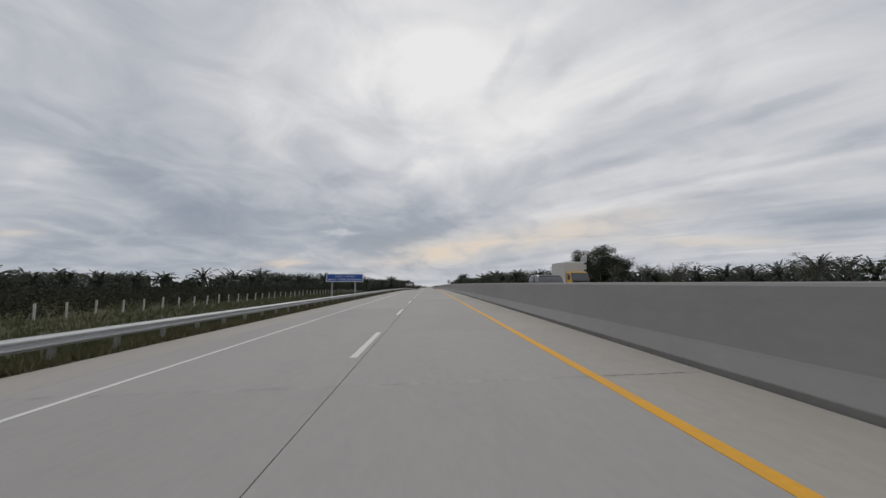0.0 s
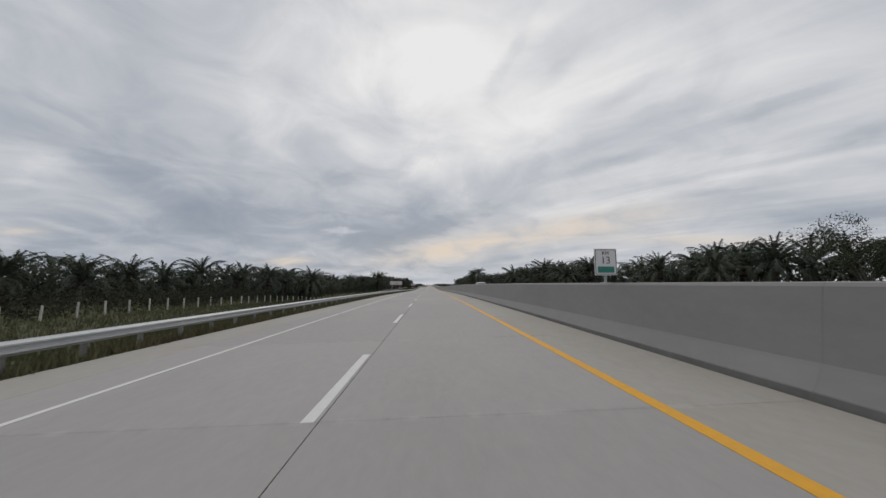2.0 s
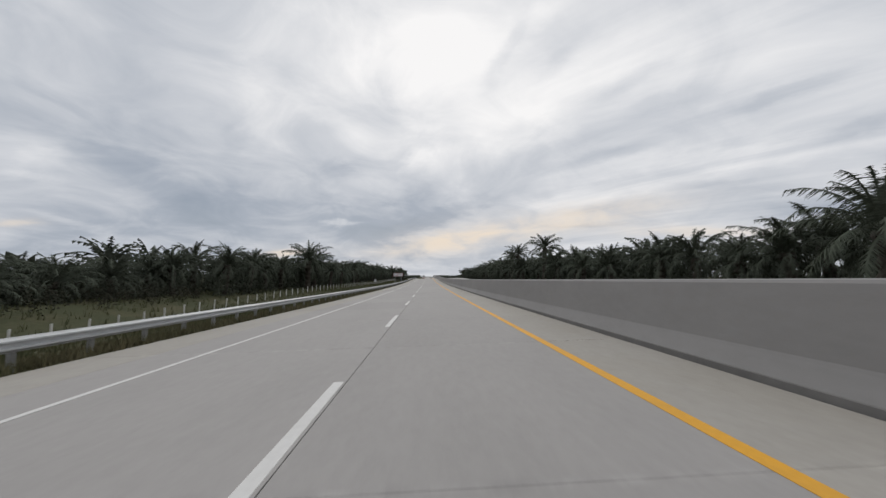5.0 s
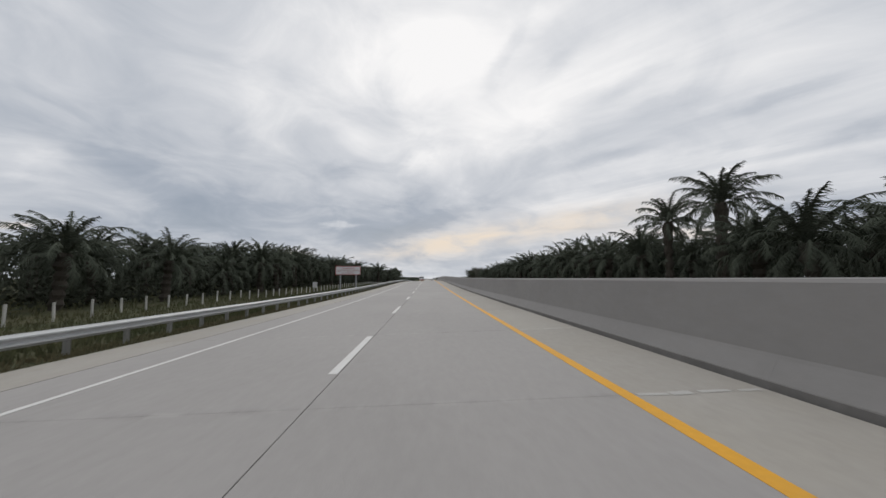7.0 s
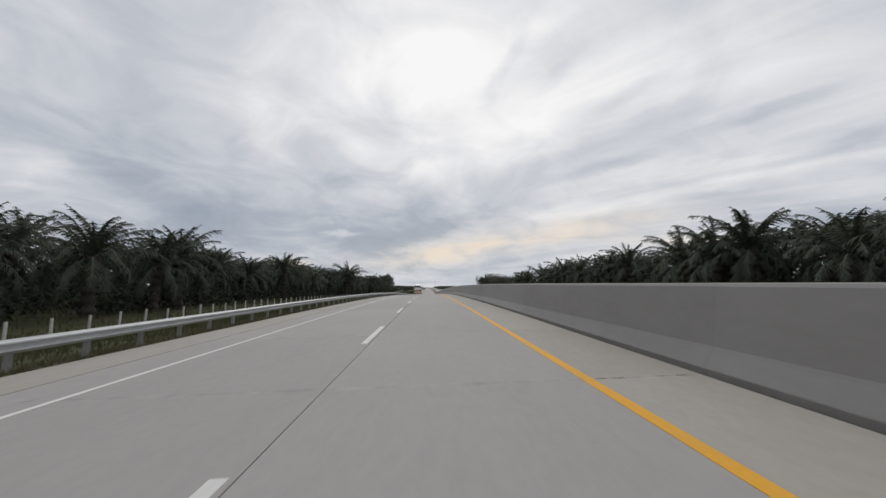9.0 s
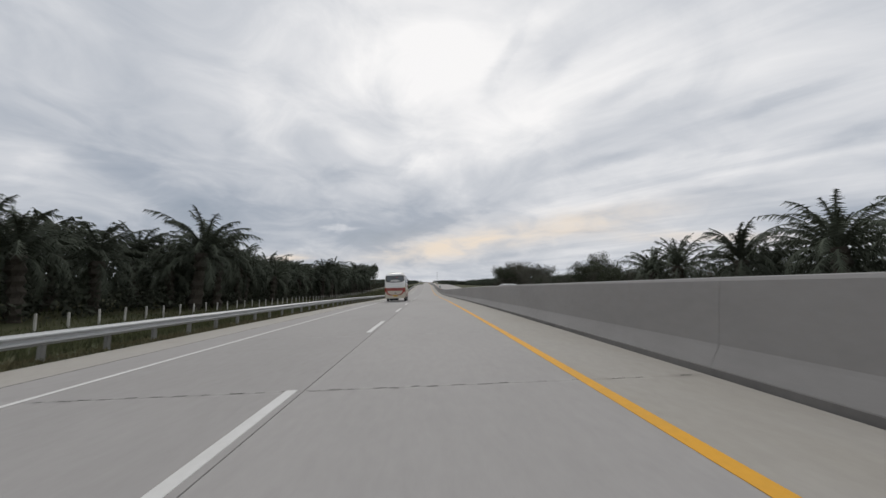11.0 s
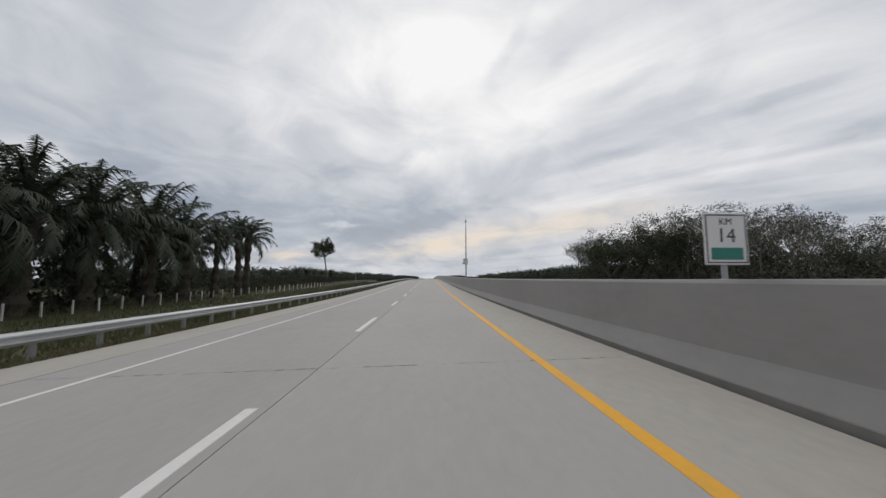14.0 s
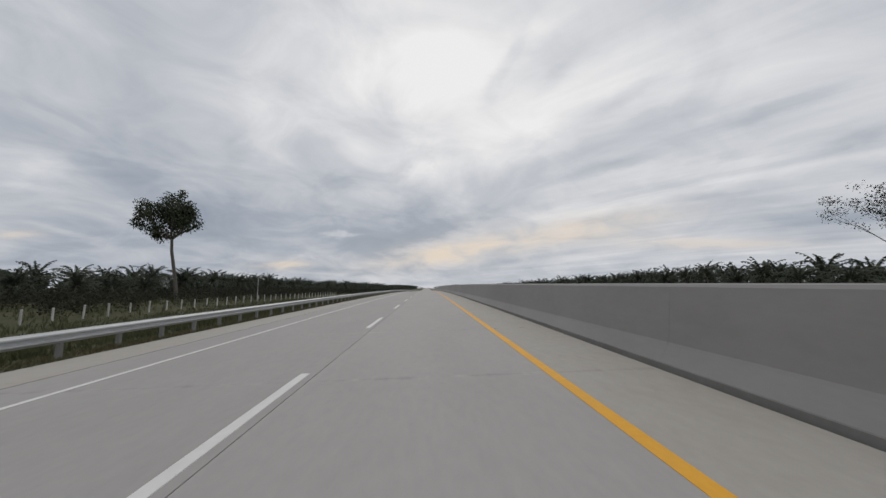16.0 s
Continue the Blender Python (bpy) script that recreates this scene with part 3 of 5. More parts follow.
STEMS = (1.0, 1.6, 2.3, 3.0, 3.9)
NEAR_PALMS = [make_palm(11 + k, h, 36, 4.2, 38, 0.085) for k, h in enumerate(STEMS)]
HIGH_PALM = make_palm(19, 7.2, 34, 3.9, 38, 0.085)
FAR_PALMS = [(palm_crown(31 + k, 18, 4.6, 9, 0.46), h) for k, h in enumerate((1.2, 2.2, 3.4))]


def palm_top(pat):
    return max((pose(0, 0, ob.matrix_basis.translation.z) @ v.co).z for ob in pat.children for v in ob.data.vertices)


NEAR_TOPS, HIGH_TOP = [palm_top(p) for p in NEAR_PALMS], palm_top(HIGH_PALM)
FAR_TOPS = [h + max(v.co.z for v in me.vertices) for me, h in FAR_PALMS]


def plant_palm(x, y, top, rnd):
    """A palm of that total height: the pattern whose stem suits it best, then scaled."""
    if top > 11 and x > 0 or top > 9.9 and x < 0 and y > 524:
        return copy_thing(HIGH_PALM, pose(x, y, ground_z(x, y) - 0.05, rnd.uniform(-3, 3), rnd.uniform(-3, 3), rnd.uniform(0, 360)) @ Matrix.Scale(top / HIGH_TOP, 4))
    k = min(range(len(STEMS)), key=lambda i: abs(NEAR_TOPS[i] - top) + rnd.uniform(0, 1.0))
    s = min(1.8, max(0.55, top / NEAR_TOPS[k]))
    return copy_thing(NEAR_PALMS[k], pose(x, y, ground_z(x, y) - 0.05, rnd.uniform(-4, 4), rnd.uniform(-4, 4), rnd.uniform(0, 360)) @ Matrix.Scale(s, 4))


# stretches of plantation: from, to, edge nearest to the road, top height, rows
LEFT = [(-30, 94, -66, 5.4, 4), (94, 122, -40, 6.7, 4), (122, 158, -28, 6.6, 4), (158, 215, -35, 5.2, 4), (215, 300, -28, 7.8, 4), (300, 400, -28, 8.7, 4), (400, 496, -28, 10.0, 4), (496, 531, -27, 11.4, 4), (545, 620, -50, 4.5, 4), (620, 760, -50, 6.4, 4), (760, 900, -42, 7.2, 4), (900, 1500, -30, 7, 3)]
RIGHT = [(-30, 112, 62, 7.0, 3), (112, 140, 45, 9.6, 4), (140, 215, 33, 9.4, 4), (215, 300, 29, 9.4, 4), (300, 335, 31, 8.2, 4), (335, 420, 33, 9.2, 4), (420, 600, 75, 8.0, 3), (600, 900, 62, 7.4, 4), (900, 1500, 34, 7, 3)]
# palms that stand out of the rows: across, along, height
HERO_LEFT = [(-24.5, 141, 7.8), (-25, 243, 10.8), (-25.5, 248.5, 9.8), (-25.5, 262, 7.6), (-25, 271.5, 7.4), (-26, 293, 9.2), (-26, 299, 9.0), (-26, 334, 9.0), (-26, 340.5, 8.6), (-26, 344, 9.6), (-25, 416, 11.8), (-25, 420, 10.6),
             (-25.5, 465, 10.8), (-25, 471, 11.4), (-25, 476, 10.6), (-25, 498, 10.4), (-25.5, 503, 11.6), (-25.5, 508, 13.2), (-25.5, 512.5, 13.0), (-25, 518, 12.2), (-25, 523, 11.4), (-24.8, 527.6, 10.0), (-24.5, 532.7, 11.4), (-24.8, 535.2, 11.4), (-30.5, 525.5, 9.7), (-31, 530.5, 9.2)]
HERO_RIGHT = [(26.5, 241, 12.2), (32.5, 164, 8.4), (32, 157.5, 10.4), (33, 175, 9.0), (32, 189, 10.4), (26.5, 257, 8.4), (27, 261, 8.2), (27, 264.5, 12.3), (27, 271.2, 11.3), (28, 277, 9.2), (28.5, 286, 9.2), (28.5, 291.5, 9.6), (29, 297.5, 9.9), (28.5, 304, 9.6), (31, 339, 9.4), (31, 343, 9.2), (31, 414, 8.8), (31, 418, 8.0)]
rnd = random.Random(7)
far_spots = []
for side, zones, heroes in ((-1, LEFT, HERO_LEFT), (1, RIGHT, HERO_RIGHT)):
    for x, y, top in heroes:
        plant_palm(x, y, top, rnd)
        if top > 9 and y < 430:     # a younger palm fills in behind each tall one
            plant_palm(x + side * 3.2, y + rnd.uniform(0.5, 2.5), top * 0.68, rnd)
    for y0, y1, edge, top, rows in zones:
        for r in range(rows):
            y = y0 + rnd.uniform(0, 5)
            while y < y1:
                x = edge + side * (r * 6.5 + rnd.uniform(-1.5, 1.5))
                h = min(12.0, top * rnd.uniform(0.80, 1.12))
                if r < 2 and abs(edge) < 50 and y < 545 or r == 0 and abs(edge) < 70 and y < 680:
                    if all(abs(y - k[1]) > 2.5 for k in heroes) or r:
                        plant_palm(x, y, h, rnd)
                else:
                    far_spots.append((x, y, h, rnd.uniform(0, 360)))
                y += rnd.uniform(4.8, 7.0) if r < 2 else rnd.uniform(5.5, 8.0)


def make_plantation():
    """The rows behind, joined: crowns and stems of palms that cannot be told apart."""
    V, F, o = [], [], 0
    for x, y, h, turn in far_spots:
        kind = min(range(3), key=lambda k: abs(FAR_TOPS[k] - h))
        me, stem = FAR_PALMS[kind]
        n = len(me.vertices)
        co = np.empty(n * 3, dtype=np.float32)
        me.vertices.foreach_get("co", co)
        co = co.reshape(-1, 3)
        fa = np.empty(len(me.loops), dtype=np.int32)
        me.loops.foreach_get("vertex_index", fa)
        s = h / FAR_TOPS[kind]
        c, d = math.cos(turn), math.sin(turn)
        z = ground_z(x, y)
        p = np.stack([c * co[:, 0] - d * co[:, 1], d * co[:, 0] + c * co[:, 1], co[:, 2] + stem], axis=1) * s + np.array([x, y, z])
        V.append(p), F.append(fa.reshape(-1, 3) + o)
        o += n
        w = 0.32
        tr = np.array([(sx * w, sy * w, zz) for zz in (-0.5, stem * s) for sx, sy in ((-1, -1), (1, -1), (1, 1), (-1, 1))]) + np.array([x, y, z])
        V.append(tr), F.append(np.array([(0, 1, 5), (0, 5, 4), (1, 2, 6), (1, 6, 5), (2, 3, 7), (2, 7, 6), (3, 0, 4), (3, 4, 7)]) + o)
        o += 8
    tagged(new("plantation", quads_mesh("plantation", np.vstack(V), np.vstack(F), M["palm_leaf"])), "further rows of dark green oil palms", "palm plantation", kind="stuff")


make_plantation()


def leaf_cloud(name, centres, radii, per, size, mat, seed, flat=0.7):
    """Many small leaves strewn through clumps: one quad each."""
    g = np.random.default_rng(seed)
    n = len(centres) * per
    c = np.repeat(np.asarray(centres), per, axis=0)
    rad = np.repeat(np.asarray(radii), per)[:, None]
    d = g.normal(size=(n, 3))
    d /= np.linalg.norm(d, axis=1)[:, None]
    p = c + d * rad * (g.random((n, 1)) ** 0.45) * np.array([1, 1, flat])
    a = g.normal(size=(n, 3))
    a /= np.linalg.norm(a, axis=1)[:, None]
    b = np.cross(a, g.normal(size=(n, 3)))
    b /= np.linalg.norm(b, axis=1)[:, None]
    sz = size * g.uniform(0.6, 1.3, (n, 1))
    a, b = a * sz, b * sz * 0.5
    v = np.stack([p - a, p + b, p + a, p - b], axis=1).reshape(-1, 3)
    f = np.arange(4 * n).reshape(-1, 4)
    return quads_mesh(name, v, f, mat)


def make_undergrowth(side, zones, seed, name="undergrowth", label="dark tangled undergrowth below the palms", dense=3.2, per=46, leaf=0.24, mat="scrub"):
    g = np.random.default_rng(seed)
    cs, rs = [], []
    for y0, y1, edge, top, rows in zones:
        if y0 >= 900:
            continue
        n = int((y1 - y0) * dense)
        ys = g.uniform(y0, y1, n)
        xs = edge + side * (-1.5 + 15.5 * g.random(n) ** 1.5)
        for x, y in zip(xs, ys):
            h = g.uniform(0.5, 1.4) + top * (0.26 if top < 9 else 0.34) * g.random() * min(1.0, max(0.45, abs(x - edge) / 5))
            cs.append((x, y, ground_z(x, y) + h * 0.7)), rs.append(h)
    tagged(new(name, leaf_cloud(name, cs, rs, per, leaf, M[mat], seed, 0.95)), label, "undergrowth", kind="stuff")


make_undergrowth(-1, LEFT, 3)
make_undergrowth(-1, [(-30, 94, -50, 2.0, 0), (-30, 94, -36, 2.0, 0), (-30, 122, -24.5, 1.6, 0), (158, 215, -29, 2.0, 0), (537, 760, -27, 1.2, 0), (537, 760, -38, 2.2, 0)], 13,
                 "brush", "low dark brush beyond the boundary fence", 3.0, 95, 0.11, "brush")
make_undergrowth(1, RIGHT, 4)


def make_far_woods():
    g = np.random.default_rng(9)
    cs, rs = [], []
    for side, zones in ((-1, LEFT), (1, RIGHT)):
        for y0, y1, edge, top, rows in zones:
            n = int((y1 - y0) * 0.5)
            for y in g.uniform(y0, y1, n):
                x = edge + side * (rows * 7.0 + g.uniform(0, 16))
                h = top * g.uniform(0.45, 0.85)
                for t in (0.25, 0.7):
                    cs.append((x, y, ground_z(x, y) + h * t)), rs.append(h * 0.42)
    for k in range(700):
        x, y = g.uniform(-520, 520), g.uniform(1500, 2300)
        if abs(x) > 24:
            h = g.uniform(6, 12)
            cs.append((x, y, ground_z(x, y) + h * 0.5)), rs.append(h * 0.6)
    tagged(new("far_woods", leaf_cloud("far_woods", cs, rs, 30, 0.90, M["scrub"], 10)), "dark band of plantation palms behind the front rows", "woods", kind="stuff")


make_far_woods()


def make_grass(name, label, mat, strips):
    """Tufts strewn over strips: from, to across, number a metre, height, from, to along."""
    g = np.random.default_rng(5)
    V, F, o = [], [], 0
    for x0, x1, per_m, hgt, y0, y1 in strips:
        n = int(per_m * (y1 - y0))
        x, y = g.uniform(x0, x1, n), g.uniform(y0, y1, n)
        z = np.array([ground_z(a, b) for a, b in zip(x, y)])
        for _ in range(3):
            a = g.uniform(0, 2 * np.pi, n)
            h = hgt * g.uniform(0.5, 1.4, n)
            w = 0.015 + 0.045 * hgt
            p = np.stack([x + g.uniform(-.12, .12, n), y + g.uniform(-.12, .12, n), z - 0.03], axis=1)
            wv = np.stack([np.cos(a) * w, np.sin(a) * w, 0 * a], axis=1)
            lean = np.stack([g.uniform(-.4, .4, n) * h, g.uniform(-.4, .4, n) * h, h], axis=1)
            V.append(np.stack([p - wv, p + wv, p + lean], axis=1).reshape(-1, 3))
            F.append(np.arange(3 * n).reshape(-1, 3) + o)
            o += 3 * n
    tagged(new(name, quads_mesh(name, np.vstack(V), np.vstack(F), M[mat])), label, "grass", kind="stuff")


make_grass("verge_grass", "dry olive-brown grass under the guardrail", "dry_grass", ((-6.9, -5.88, 110, 0.22, 0, 215), (-6.9, -5.9, 90, 0.12, 215, 620)))
make_grass("grass", "short green grass between guardrail and fence", "grass", ((-9.5, -6.9, 60, 0.22, 0, 620), (-22, -9, 75, 0.28, 0, 620), (-45, -22, 25, 0.5, 0, 620)))
for pat in (*NEAR_PALMS, HIGH_PALM):
    for ob in (*pat.children_recursive, pat):
        bpy.data.objects.remove(ob)

# ---- broad-leaved trees ----
M["dry_scrub"] = material("greyish scrub leaf", (0.075, 0.074, 0.055), 0.85, grain=(0.3, 0.35), per_island=0.4, specular=0.1)


def limbs(rnd, base, way, length, r, depth, segs, tips):
    """Grows a limb and its forks; segs gets (a, b, ra, rb), tips the ends."""
    a, d = Vector(base), Vector(way).normalized()
    n = 3
    for i in range(n):
        d = (d + Vector((rnd.uniform(-.18, .18), rnd.uniform(-.18, .18), rnd.uniform(-.04, .14)))).normalized()
        b = a + d * (length / n)
        r1 = r * (1 - 0.22)
        segs.append((a, b, r, r1))
        a, r = b, r1
        if depth and i >= 1:
            for _ in range(rnd.choice((1, 2))):
                side = Vector((rnd.uniform(-1, 1), rnd.uniform(-1, 1), rnd.uniform(0.1, 0.8))).normalized()
                limbs(rnd, a, (d * 0.6 + side).normalized(), length * rnd.uniform(0.55, 0.75), r * 0.62, depth - 1, segs, tips)
    tips.append(a)


def limb_mesh(segs, mat):
    V, F = [], []
    for a, b, ra, rb in segs:
        q = (b - a).to_track_quat("Z", "Y")
        n = 7 if ra > 0.08 else 4
        o = len(V)
        for p, r in ((a, ra), (b, rb)):
            for k in range(n):
                V.append(p + q @ Vector((r * math.cos(2 * math.pi * k / n), r * math.sin(2 * math.pi * k / n), 0)))
        F += [(o + k, o + (k + 1) % n, o + n + (k + 1) % n, o + n + k) for k in range(n)]
    return mesh_of("trunk", V, F, mat)


def make_tree(name, label, seed, height, stem, spread, depth, clump, per, leaf, mat, flat=0.75, group="", up=0.5, arms=6, slim=0.024):
    """A tree of that height whose crown begins at stem."""
    rnd = random.Random(seed)
    t = thing(name, label, "tree", group)
    segs, tips = [], []
    a, r = Vector((0, 0, -0.3)), slim * height
    n = 5
    for i in range(n):
        b = Vector((rnd.uniform(-.1, .1) * i * 0.4, rnd.uniform(-.1, .1) * i * 0.4, stem * (i + 1) / n))
        segs.append((a, b, r, r * 0.93))
        a, r = b, r * 0.93
    top = height - stem
    for k in range(arms):
        az = k * 2.4 + rnd.uniform(-.3, .3)
        w = Vector((math.cos(az) * spread, math.sin(az) * spread, rnd.uniform(up * 0.4, up * 2.2) * top * 0.5))
        limbs(rnd, a, w, top * rnd.uniform(0.42, 0.62), r * 0.6, depth, segs, tips)
    limbs(rnd, a, (0, 0, 1), top * 0.62, r * 0.7, depth, segs, tips)
    zmax = max(p.z for p in tips) + clump * 0.6
    k = (height - stem) / max(0.1, zmax - stem)
    fix = lambda p: Vector((p.x, p.y, stem + (p.z - stem) * k if p.z > stem else p.z))
    segs = [(fix(p), fix(q), ra, rb) for p, q, ra, rb in segs]
    tips = [fix(p) for p in tips]
    part("trunk", limb_mesh(segs, M["bark"]), None, t)
    part("crown", leaf_cloud("crown", [tuple(p) for p in tips], [clump * rnd.uniform(0.7, 1.2) for _ in tips], per, leaf, mat, seed, flat), None, t)
    return t


def plant(pat, x, y, s, turn, s_up=None, lean=0):
    return copy_thing(pat, pose(x, y, ground_z(x, y), 0, lean, turn) @ Matrix.Diagonal((s, s, s_up or s, 1)))


ROUND = make_tree("broadleaf_tree", "dense dark green round-crowned roadside tree", 3, 10.0, 1.8, 3.6, 2, 1.5, 240, 0.145, M["leaf"])
AIRY = [make_tree("slender_tree", "slender grey-green tree with sparse foliage", 20 + k, 9.0, stem, wide, 2, 0.62, 34, 0.075, M["dry_leaf"], group="woodland edge", up=rise, arms=n, slim=0.012)
        for k, (stem, wide, rise, n) in enumerate(((2.6, 1.5, 1.4, 7), (3.8, 1.9, 1.0, 5), (2.0, 1.2, 1.9, 6), (4.4, 2.2, 0.9, 5), (3.0, 1.0, 2.2, 8)))]
LUSH = [make_tree("broadleaf_tree", "leafy dark green woodland tree", 40 + k, 9.0, 1.6, 2.6, 2, 1.0, 95, 0.10, M["leaf"], group="woodland edge", up=0.8) for k in range(2)]
TALL = make_tree("tall_tree", "lone tall tree, bare pale trunk, dense flat crown", 78, 16.0, 8.9, 3.6, 2, 1.25, 80, 0.19, M["leaf"], 0.75, up=0.55, arms=11)
plant(ROUND, 46, 87, 1.12, 40, 1.3)
plant(ROUND, 47, 93, 0.8, 150)
plant(TALL, -33.1, 604, 0.68, 20, 0.98, -8)
rnd = random.Random(21)
# thin trees behind the opposite carriageway near the start
for y in np.arange(24, 84, 5.5):
    plant(rnd.choice(AIRY), 47 + rnd.uniform(-3, 9), y + rnd.uniform(-2, 2), rnd.uniform(0.55, 0.85), rnd.uniform(0, 360))
# low scrub wood, then the taller wood that ends in a loose edge
for y in np.arange(424, 505, 4.0):
    for x in (44, 50):
        plant(rnd.choice(AIRY + LUSH), x + rnd.uniform(-2, 2), y + rnd.uniform(-2, 2), rnd.uniform(0.55, 0.78) * (1.25 if 434 < y < 476 else 1.0), rnd.uniform(0, 360))
for x, y, s in ((47, 100, 1.1), (45, 456, 1.2), (45, 463, 1.36), (47, 466, 1.25), (46, 541, 1.3), (46, 570, 1.4), (49, 564, 1.5)):
    plant(LUSH[0], x, y, s, rnd.uniform(0, 360))
for y in np.arange(505, 582, 3.6):
    for x in (45, 51, 57):
        tall = float(np.interp(y, [505, 517, 525, 534, 545, 552, 560, 566, 569, 575, 582], [0.72, 0.85, 1.1, 1.45, 1.55, 1.35, 1.5, 1.6, 1.25, 1.25, 1.2]))
        if y < 560 or rnd.random() < 0.6:
            plant(rnd.choice(AIRY + AIRY + AIRY + LUSH) if y < 560 else rnd.choice(AIRY), x + rnd.uniform(-2, 2), y + rnd.uniform(-2, 2), tall * rnd.uniform(0.72, 1.12), rnd.uniform(0, 360))
plant(AIRY[1], 47, 585, 1.42, 70)
cs, rs = [], []
for k in range(1100):
    y = rnd.uniform(424, 585)
    x = 43 + 16 * rnd.random() ** 1.6
    h = rnd.uniform(1.0, 2.0)
    if y > 510 and rnd.random() < 0.6:
        h = rnd.uniform(2.4, 4.4) * (1.0 if y < 575 else 0.8)
    cs.append((x, y, ground_z(x, y) + h * 0.7)), rs.append(h)
for k in range(420):
    x, y = 46 + 12 * rnd.random(), rnd.uniform(524, 580)
    h = float(np.interp(y, [520, 534, 548, 570, 582], [2.5, 5.5, 6.5, 6.5, 3.5])) * rnd.uniform(0.6, 1.0)
    cs.append((x, y, ground_z(x, y) + h * rnd.uniform(0.4, 0.9))), rs.append(h * 0.30)
for k in range(700):
    x, y = 43.5 + 9 * rnd.random(), rnd.uniform(508, 583)
    h = rnd.uniform(1.2, 2.6)
    cs.append((x, y, ground_z(x, y) + h * 0.6)), rs.append(h)
tagged(new("thicket", leaf_cloud("thicket", cs, rs, 80, 0.19, M["dry_scrub"], 12)), "dark thicket under the woodland edge", "thicket", kind="stuff")
for pat in (ROUND, TALL, *AIRY, *LUSH):
    for ob in (*pat.children_recursive, pat):
        bpy.data.objects.remove(ob)

# ---- signs and mast ----
M["sign_blue"] = material("blue sign sheeting", (0.015, 0.085, 0.36), 0.45, grain=(3.0, 0.08), stains=(1.5, 0.25, (0.03, 0.10, 0.30)))
M["sign_white"] = material("white sign sheeting", (0.62, 0.62, 0.63), 0.5, grain=(3.0, 0.06), stains=(1.5, 0.25, (0.50, 0.50, 0.50)))
M["sign_red"] = material("red sign border", (0.36, 0.025, 0.025), 0.5, grain=(4.0, 0.1))
M["sign_green"] = material("green sign sheeting", (0.02, 0.17, 0.14), 0.5, grain=(4.0, 0.1))
M["letter_white"] = material("white lettering", (0.75, 0.76, 0.78), 0.5, grain=(6.0, 0.05))
M["letter_red"] = material("red lettering", (0.38, 0.05, 0.05), 0.55, grain=(6.0, 0.08))
M["letter_dark"] = material("dark lettering", (0.05, 0.05, 0.055), 0.55, grain=(6.0, 0.08))
M["pole_grey"] = material("grey painted steel", (0.34, 0.35, 0.36), 0.5, 0.3, grain=(5.0, 0.1), stains=(2.0, 0.3, (0.25, 0.25, 0.25)))
M["box_grey"] = material("pale grey painted sheet metal", (0.50, 0.50, 0.49), 0.55, 0.1, grain=(5.0, 0.08), stains=(2.5, 0.3, (0.38, 0.38, 0.36)))


def lettering(name, text, size, mat, parent, m, width=None, shear=0.0):
    """Raised letters in the built-in font, made into a mesh; fitted to a width."""
    c = bpy.data.curves.new(name, "FONT")
    c.body, c.size, c.extrude, c.align_x, c.align_y, c.shear = text, size, 0.002, "CENTER", "CENTER", shear
    c.resolution_u = 2
    tmp = bpy.data.objects.new(name, c)
    scene.collection.objects.link(tmp)
    me = bpy.data.meshes.new_from_object(tmp.evaluated_get(bpy.context.evaluated_depsgraph_get()))
    bpy.data.objects.remove(tmp)
    me.materials.clear()
    me.materials.append(mat)
    if width and len(me.vertices):
        xs = [v.co.x for v in me.vertices]
        k = width / (max(xs) - min(xs))
        for v in me.vertices:
            v.co.x *= k
    return part(name, me, None, parent, m=m)


def make_board_sign(label, x0, x1, y, z0, z1, posts, face, border, ink, lines, rows):
    """A road sign on two round posts, facing the traffic."""
    cx, w, h = (x0 + x1) / 2, x1 - x0, z1 - z0
    base = ground_z(cx, y)
    s = thing("road_sign", label, "road sign", m=pose(cx, y, base))
    up = road_z(y) - base
    for px in posts:
        gz = ground_z(px, y) - base
        bm = newbm()
        rod(bm, (px - cx, 0.06, gz - 0.3), (px - cx, 0.06, up + z1 - 0.1), 0.085, seg=14)
        part("post", bm, M["pole_grey"], s)
    board = part("board", box(newbm(), -w / 2, w / 2, -0.035, -0.005, up + z0, up + z1, 0.012), face, s)
    b = 0.06
    bm = newbm()
    for a in ((-w / 2, w / 2, up + z0, up + z0 + b), (-w / 2, w / 2, up + z1 - b, up + z1), (-w / 2, -w / 2 + b, up + z0 + b, up + z1 - b), (w / 2 - b, w / 2, up + z0 + b, up + z1 - b)):
        box(bm, a[0], a[1], -0.041, -0.034, a[2], a[3])
    part("border", bm, border, board)
    bm = newbm()
    for k in (0.25, 0.75):
        box(bm, -w / 2 + 0.1, w / 2 - 0.1, -0.005, 0.035, up + z0 + h * k - 0.03, up + z0 + h * k + 0.03, 0.006)
    part("back_rail", bm, M["pole_grey"], board)
    for (text, wide), (zc, size) in zip(lines, rows):
        lettering("lettering", text, size, ink, board, pose(0, -0.039, up + z0 + h * zc, 90, 0, 0), wide)
    return s


